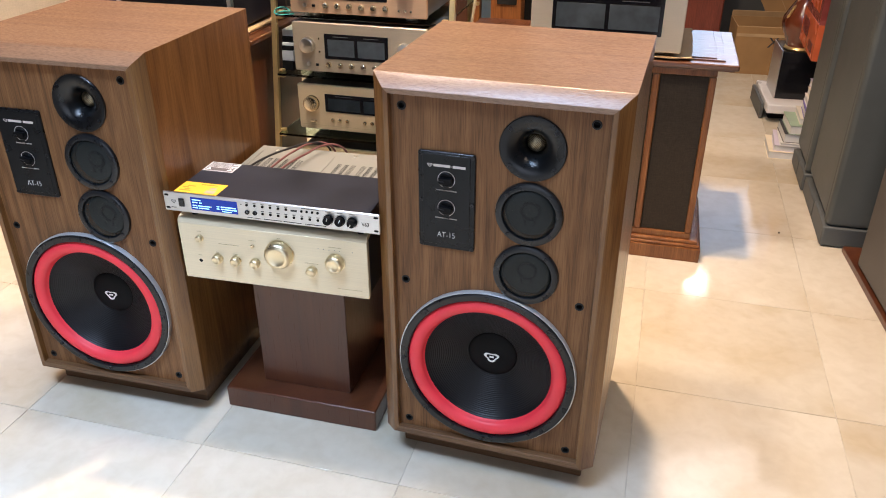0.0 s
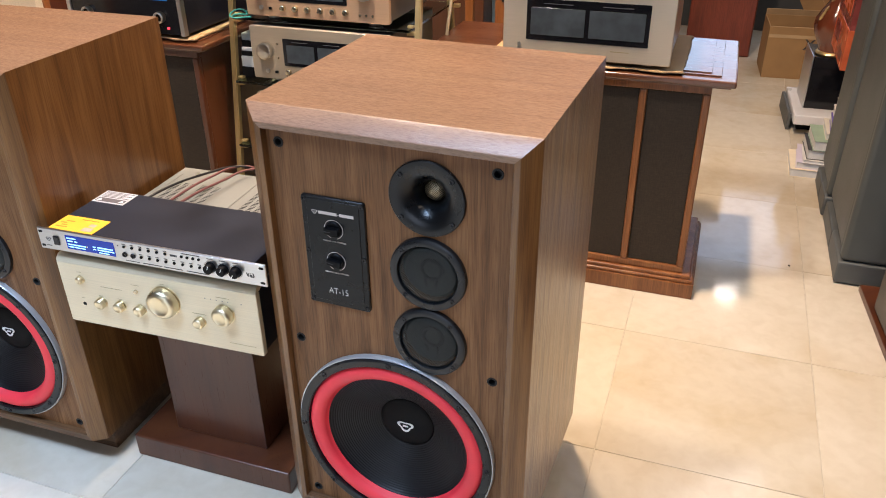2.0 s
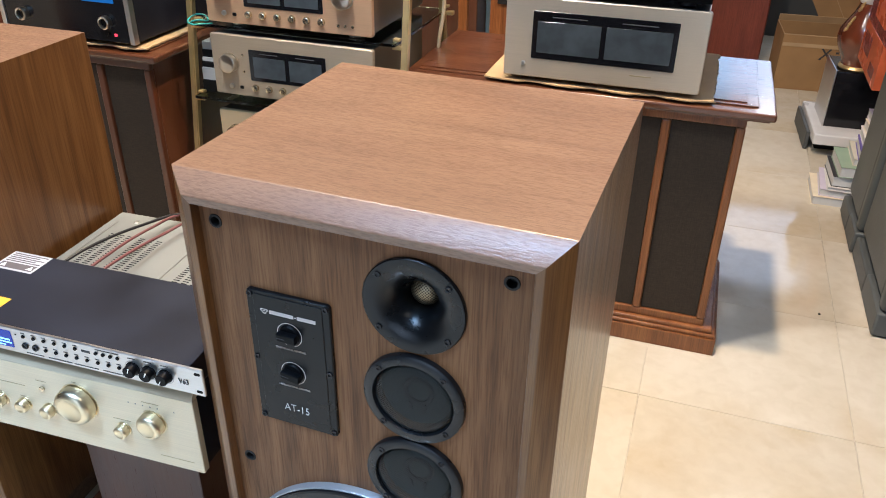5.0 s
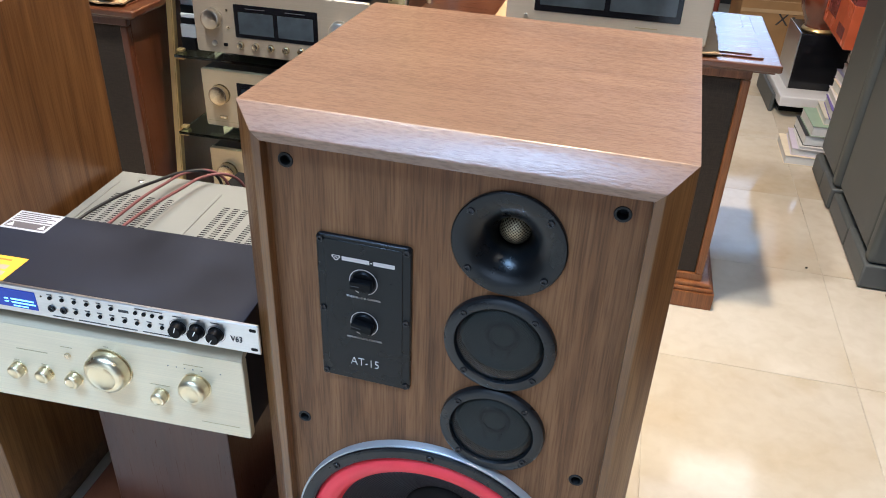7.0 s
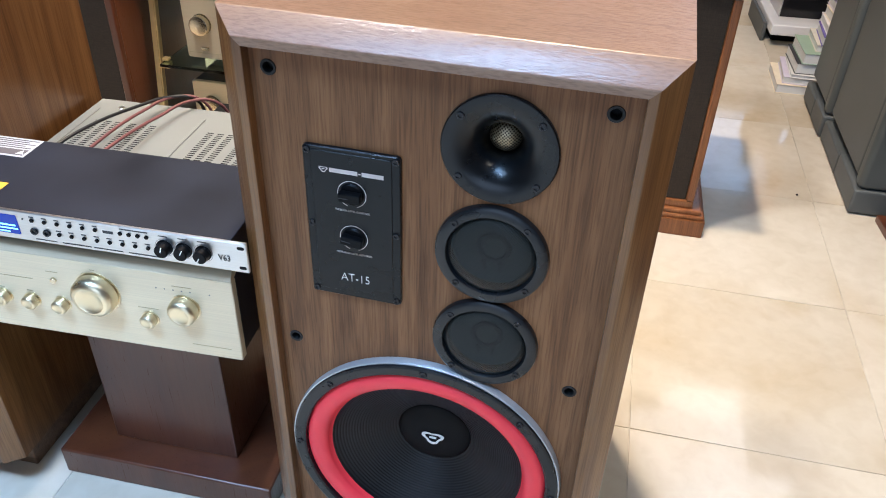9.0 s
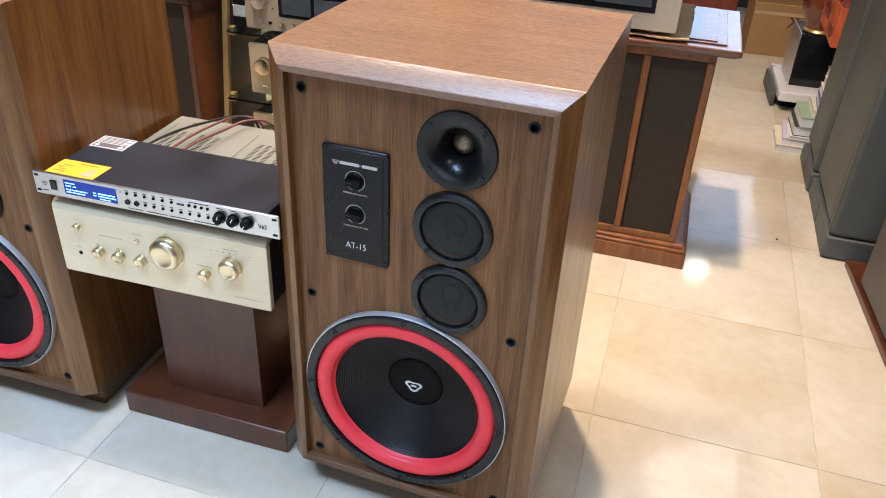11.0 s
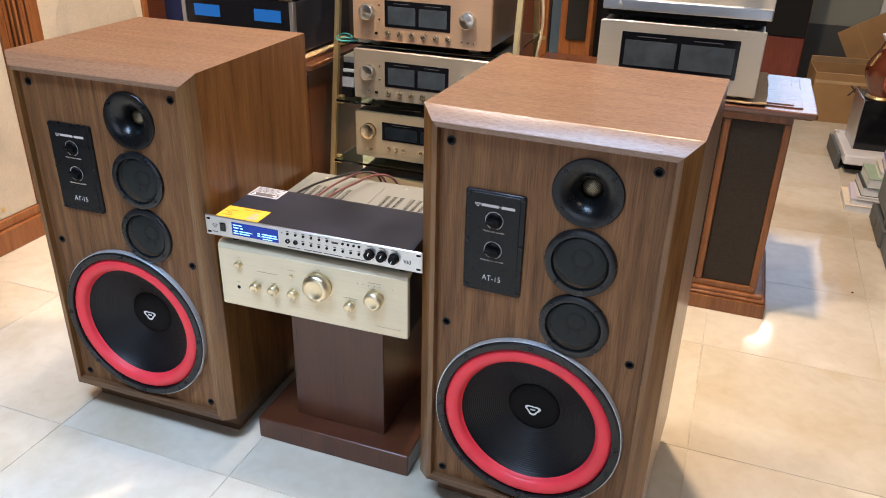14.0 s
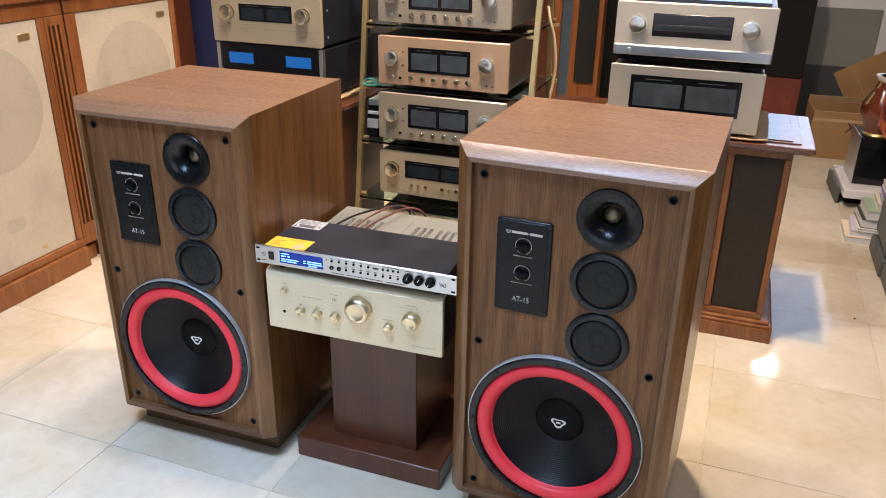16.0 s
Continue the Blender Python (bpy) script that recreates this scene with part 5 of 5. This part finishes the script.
def carton(m, w, d, h, mat, label, open_top=True):
    root = thing("cardboard_box", m, label, "box", "cardboard boxes")
    t = 0.005
    for x0, x1, y0, y1 in ((-w / 2, w / 2, 0, t), (-w / 2, w / 2, d - t, d), (-w / 2, -w / 2 + t, t, d - t), (w / 2 - t, w / 2, t, d - t)):
        part("side", box(x0, x1, y0, y1, 0, h, 0.001), mat, root)
    part("bottom", box(-w / 2 + t, w / 2 - t, t, d - t, 0, t, 0), mat, root)
    return root


big = carton(pose(0.608, 4.925, 0, 0, 0, 4), 0.36, 0.30, 0.276, CARDBOARD, "worn brown cardboard box with an open top")
part("flap", box(-0.178, 0.178, 0, 0.004, -0.001, 0.035, 0.001), CARDBOARD_PALE, big, "", (0, 0.296, 0.276), (14, 0, 0))
part("flap", box(-0.178, 0.150, -0.004, 0, -0.060, 0.0, 0.001), CARDBOARD_PALE, big, "folded front flap", (0, 0.0105, 0.277), (-9, 0, 0))
part("printed_mark", joined(lettering("X", 0.090, 0.033, 0.188, -0.001), box(0.075, 0.096, -0.0012, 0.001, 0.216, 0.226, 0), box(0.078, 0.092, -0.0012, 0.001, 0.196, 0.206, 0)), DARK_INK, big, "dark printed letter")
leaning = thing("flattened_box", pose(0.525, 5.30, 0.431, 0, -31, 0), "flattened brown cardboard box propped up behind an open box", "box")
part("outer_sheet", box(0, 0.62, 0, 0.004, -0.502, 0, 0.001), CARDBOARD, leaning)
part("inner_sheet", box(0.004, 0.60, 0.0045, 0.009, -0.490, -0.006, 0.001), CARDBOARD_PALE, leaning)
part("fold", box(0.105, 0.108, -0.0008, 0.001, -0.36, -0.001, 0), CARDBOARD_PALE, leaning, "pressed fold line")

# pedestal, vase, cartons and books
pedestal = thing("marble_pedestal", pose(0.680, 4.07, 0, 0, 0, 3), "white stone foot with a black box pedestal", "pedestal")
part("foot", box(-0.13, 0.16, -0.05, 0.38, 0.055, 0.100, 0.006, 3), MARBLE, pedestal, "white stone slab")
part("under_foot", box(-0.10, 0.13, 0.05, 0.34, 0.0, 0.055, 0.004), BLACK_MATT, pedestal)
part("side_slab", box(-0.147, -0.131, 0.03, 0.37, 0.0, 0.078, 0.004), GREY_BAND, pedestal, "dark grey slab edge")
part("column", box(-0.085, 0.125, 0.06, 0.30, 0.100, 0.335, 0.003), BLACK_GLOSS, pedestal, "glossy black column")
part("side_plate", box(-0.091, -0.0855, 0.058, 0.302, 0.100, 0.338, 0.002), SILVER, pedestal, "brushed silver side plate")
vase = thing("vase", pose(0.664, 4.20, 0.336), "brown glazed vase with gold leaf ornament on a pedestal", "vase")
part("body", upright([(0, 0.012), (0.060, 0.014), (0.058, 0.024), (0.070, 0.050), (0.090, 0.090), (0.098, 0.125), (0.094, 0.155), (0.076, 0.190), (0.056, 0.225), (0.046, 0.255), (0.046, 0.270), (0.056, 0.288), (0.050, 0.289), (0.036, 0.262)], 40), GLAZE, vase)
part("base_band", upright([(0, 0), (0.064, 0), (0.068, 0.006), (0.064, 0.014), (0.058, 0.018)], 40), BRASS, vase, "gold base band")
part("rim", upright([(0.046, 0.262), (0.060, 0.284), (0.062, 0.290), (0.054, 0.292), (0.044, 0.288)], 40), MARBLE, vase, "pale silvery rim")
part("rim_knot", joined(box(-0.030, 0.0, -0.008, 0.008, 0.288, 0.304, 0.006, 3), box(0.004, 0.036, -0.008, 0.008, 0.288, 0.306, 0.006, 3)), BLACK_MATT, vase, "small black knot", (-0.01, -0.045, 0), (0, 0, 12))
for a, z, r_ in ((205, 0.150, 0.092), (205, 0.168, 0.083), (205, 0.186, 0.073), (205, 0.226, 0.052), (205, 0.240, 0.047), (265, 0.110, 0.096), (265, 0.130, 0.096), (300, 0.175, 0.080)):
    part("ornament", upright([(0, 0.0), (0.005, 0.006), (0.0075, 0.018), (0.004, 0.032), (0, 0.040)], 10), BRASS, vase, "raised gold leaf", (r_ * math.cos(radians(a)), r_ * math.sin(radians(a)), z), (0, 38, a + 90))

BOOK_COLOURS = ((0.70, 0.62, 0.46), (0.55, 0.50, 0.60), (0.66, 0.65, 0.62), (0.025, 0.025, 0.028), (0.30, 0.40, 0.29), (0.62, 0.58, 0.48), (0.13, 0.10, 0.36), (0.70, 0.68, 0.66))
BOOK_MATS = [plain("book_cover", c, 0.5, 0, 0.08, 20) for c in BOOK_COLOURS]
zb = 0.0
for k, (thick, wx, dy, shift) in enumerate(((0.034, 0.16, 0.22, 0.0), (0.026, 0.145, 0.21, 0.010), (0.014, 0.14, 0.20, 0.010), (0.040, 0.14, 0.20, 0.016), (0.040, 0.14, 0.20, 0.024), (0.026, 0.12, 0.19, 0.034), (0.034, 0.125, 0.18, 0.040), (0.028, 0.115, 0.18, 0.046), (0.034, 0.12, 0.18, 0.054), (0.030, 0.115, 0.18, 0.058), (0.030, 0.11, 0.18, 0.060), (0.030, 0.11, 0.18, 0.062), (0.030, 0.11, 0.18, 0.064), (0.028, 0.11, 0.18, 0.066))):
    book = thing("book", pose(0.532 + 1.9 * shift + (0.0 if k < 2 else 0.022 if k < 5 else 0.042) + wx / 2, 3.54 + 0.9 * shift + 0.012 * math.sin(3 * k), zb, 0, 0, 3 * math.sin(5 * k)), "paper-covered book lying in a tall stack", "book", "stack of books")
    part("cover", joined(box(-wx / 2, wx / 2, 0, dy, 0, 0.0022, 0.0004, 1), box(-wx / 2, wx / 2, 0, dy, thick - 0.0022, thick, 0.0004, 1), box(wx / 2 - 0.002, wx / 2, 0, dy, 0.0022, thick - 0.0022, 0)), BOOK_MATS[k % 8], book)
    part("page_block", box(-wx / 2 + 0.003, wx / 2 - 0.0022, 0.003, dy - 0.003, 0.0023, thick - 0.0023, 0), PAPER, book, "white page edges")
    zb += thick
red_box = thing("carton", pose(0.632, 3.605, zb + 0.001, 0, 0, 0), "glossy orange-red printed carton on a stack of books", "box")
part("lower_half", box(0, 0.25, 0, 0.42, 0.0, 0.150, 0.002), RED_CARTON, red_box)
part("upper_half", box(0.001, 0.249, 0.001, 0.419, 0.1505, 0.38, 0.002), DARK_CARTON, red_box)
for y0, y1, z0, z1 in ((0.05, 0.16, 0.02, 0.06), (0.22, 0.38, 0.05, 0.12), (0.06, 0.30, 0.19, 0.27)):
    part("printed_patch", box(-0.0006, 0.001, y0, y1, z0, z1, 0), DARK_CARTON if z0 < 0.1 else RED_CARTON, red_box)


# ---- grey cases by the east side ----
def grey_case(m, w, d, h, label):
    """Moulded case: origin at the near corner, long side along y."""
    root = thing("equipment_case", m, label, "case", "grey moulded cases")
    part("front_shell", joined(box(0, w, 0, 0.048, 0.079, h, 0.016, 4)), GREY_CASE, root, "moulded front half of the case")
    part("body", box(0.004, w - 0.004, 0.0505, d, 0.092, h, 0.014, 4), GREY_CASE, root)
    band = [box(-0.005, w + 0.004, -0.004, d * 0.47, 0.004, 0.078, 0.007, 3), box(-0.005, w + 0.004, d * 0.478, d + 0.002, 0.004, 0.070, 0.007, 3)]
    part("base_band", joined(*band), GREY_BAND, root, "lighter grey moulded base band")
    for y in (0.03, d - 0.06):
        part("rubber_foot", box(0.01, 0.05, y, y + 0.04, 0, 0.0045, 0.001), BLACK_MATT, root)
    return root


grey_case(pose(0.640, 2.715, 0, 0, 0, 0), 0.40, 0.47, 1.15, "dark grey moulded plastic equipment case standing on end")
grey_case(pose(0.632, 3.198, 0, 0, 0, 0), 0.40, 0.31, 1.15, "dark grey moulded plastic equipment case standing on end")
solo("platform_edge", box(0.0, 0.9, -2.2, 0.0, 0, 0.022, 0.003), MAHOGANY, pose(0.706, 2.690, 0, 0, 0, 5), "low brown wooden platform edge along the floor", "platform", kind="structure")
near_case = thing("equipment_case", pose(0.775, 2.00, 0.0225, 0, 0, 5), "dark brown-grey case standing on a wooden platform", "case")
part("body", box(0, 0.35, 0.12, 0.56, 0, 1.1, 0.015, 3), plain("brown_grey_case", (0.085, 0.075, 0.065), 0.5, 0, 0.15, 5, 0.3, 600), near_case)


solo("pebble", upright([(0, 0), (0.003, 0.0003), (0.0038, 0.002), (0.0024, 0.0036), (0, 0.004)], 10), BLACK_MATT, pose(0.51, 2.78, 0.0003), "tiny black crumb lying on the tiles", "crumb")


# ---- floor tiles ----
PX, PY, GAP = 0.4965, 0.5070, 0.0016
floor = solo("floor", box(X0, X1, Y0, Y1, -0.05, -0.0018, 0), GROUT, Matrix(), "polished beige square floor tiles with thin grey joints", "floor", kind="structure")
tile_mesh = mesh_of("tile", box(-PX / 2 + GAP / 2, PX / 2 - GAP / 2, -PY / 2 + GAP / 2, PY / 2 - GAP / 2, -0.004, 0, 0.0008, 1), TILE)
for i in range(-6, 4):
    for j in range(-11, 9):
        cx, cy = 0.0545 + PX * (i + 0.5), 1.7415 + PY * (j + 0.5)
        if X0 - 0.2 < cx < X1 + 0.2:
            tile = new("tile", tile_mesh)
            tile.parent = floor
            tile.matrix_basis = pose(cx, cy, 0.0003 * math.sin(7 * i + 3 * j), 0.05 * math.sin(5 * i + j), 0.05 * math.cos(3 * i + 2 * j), 0)
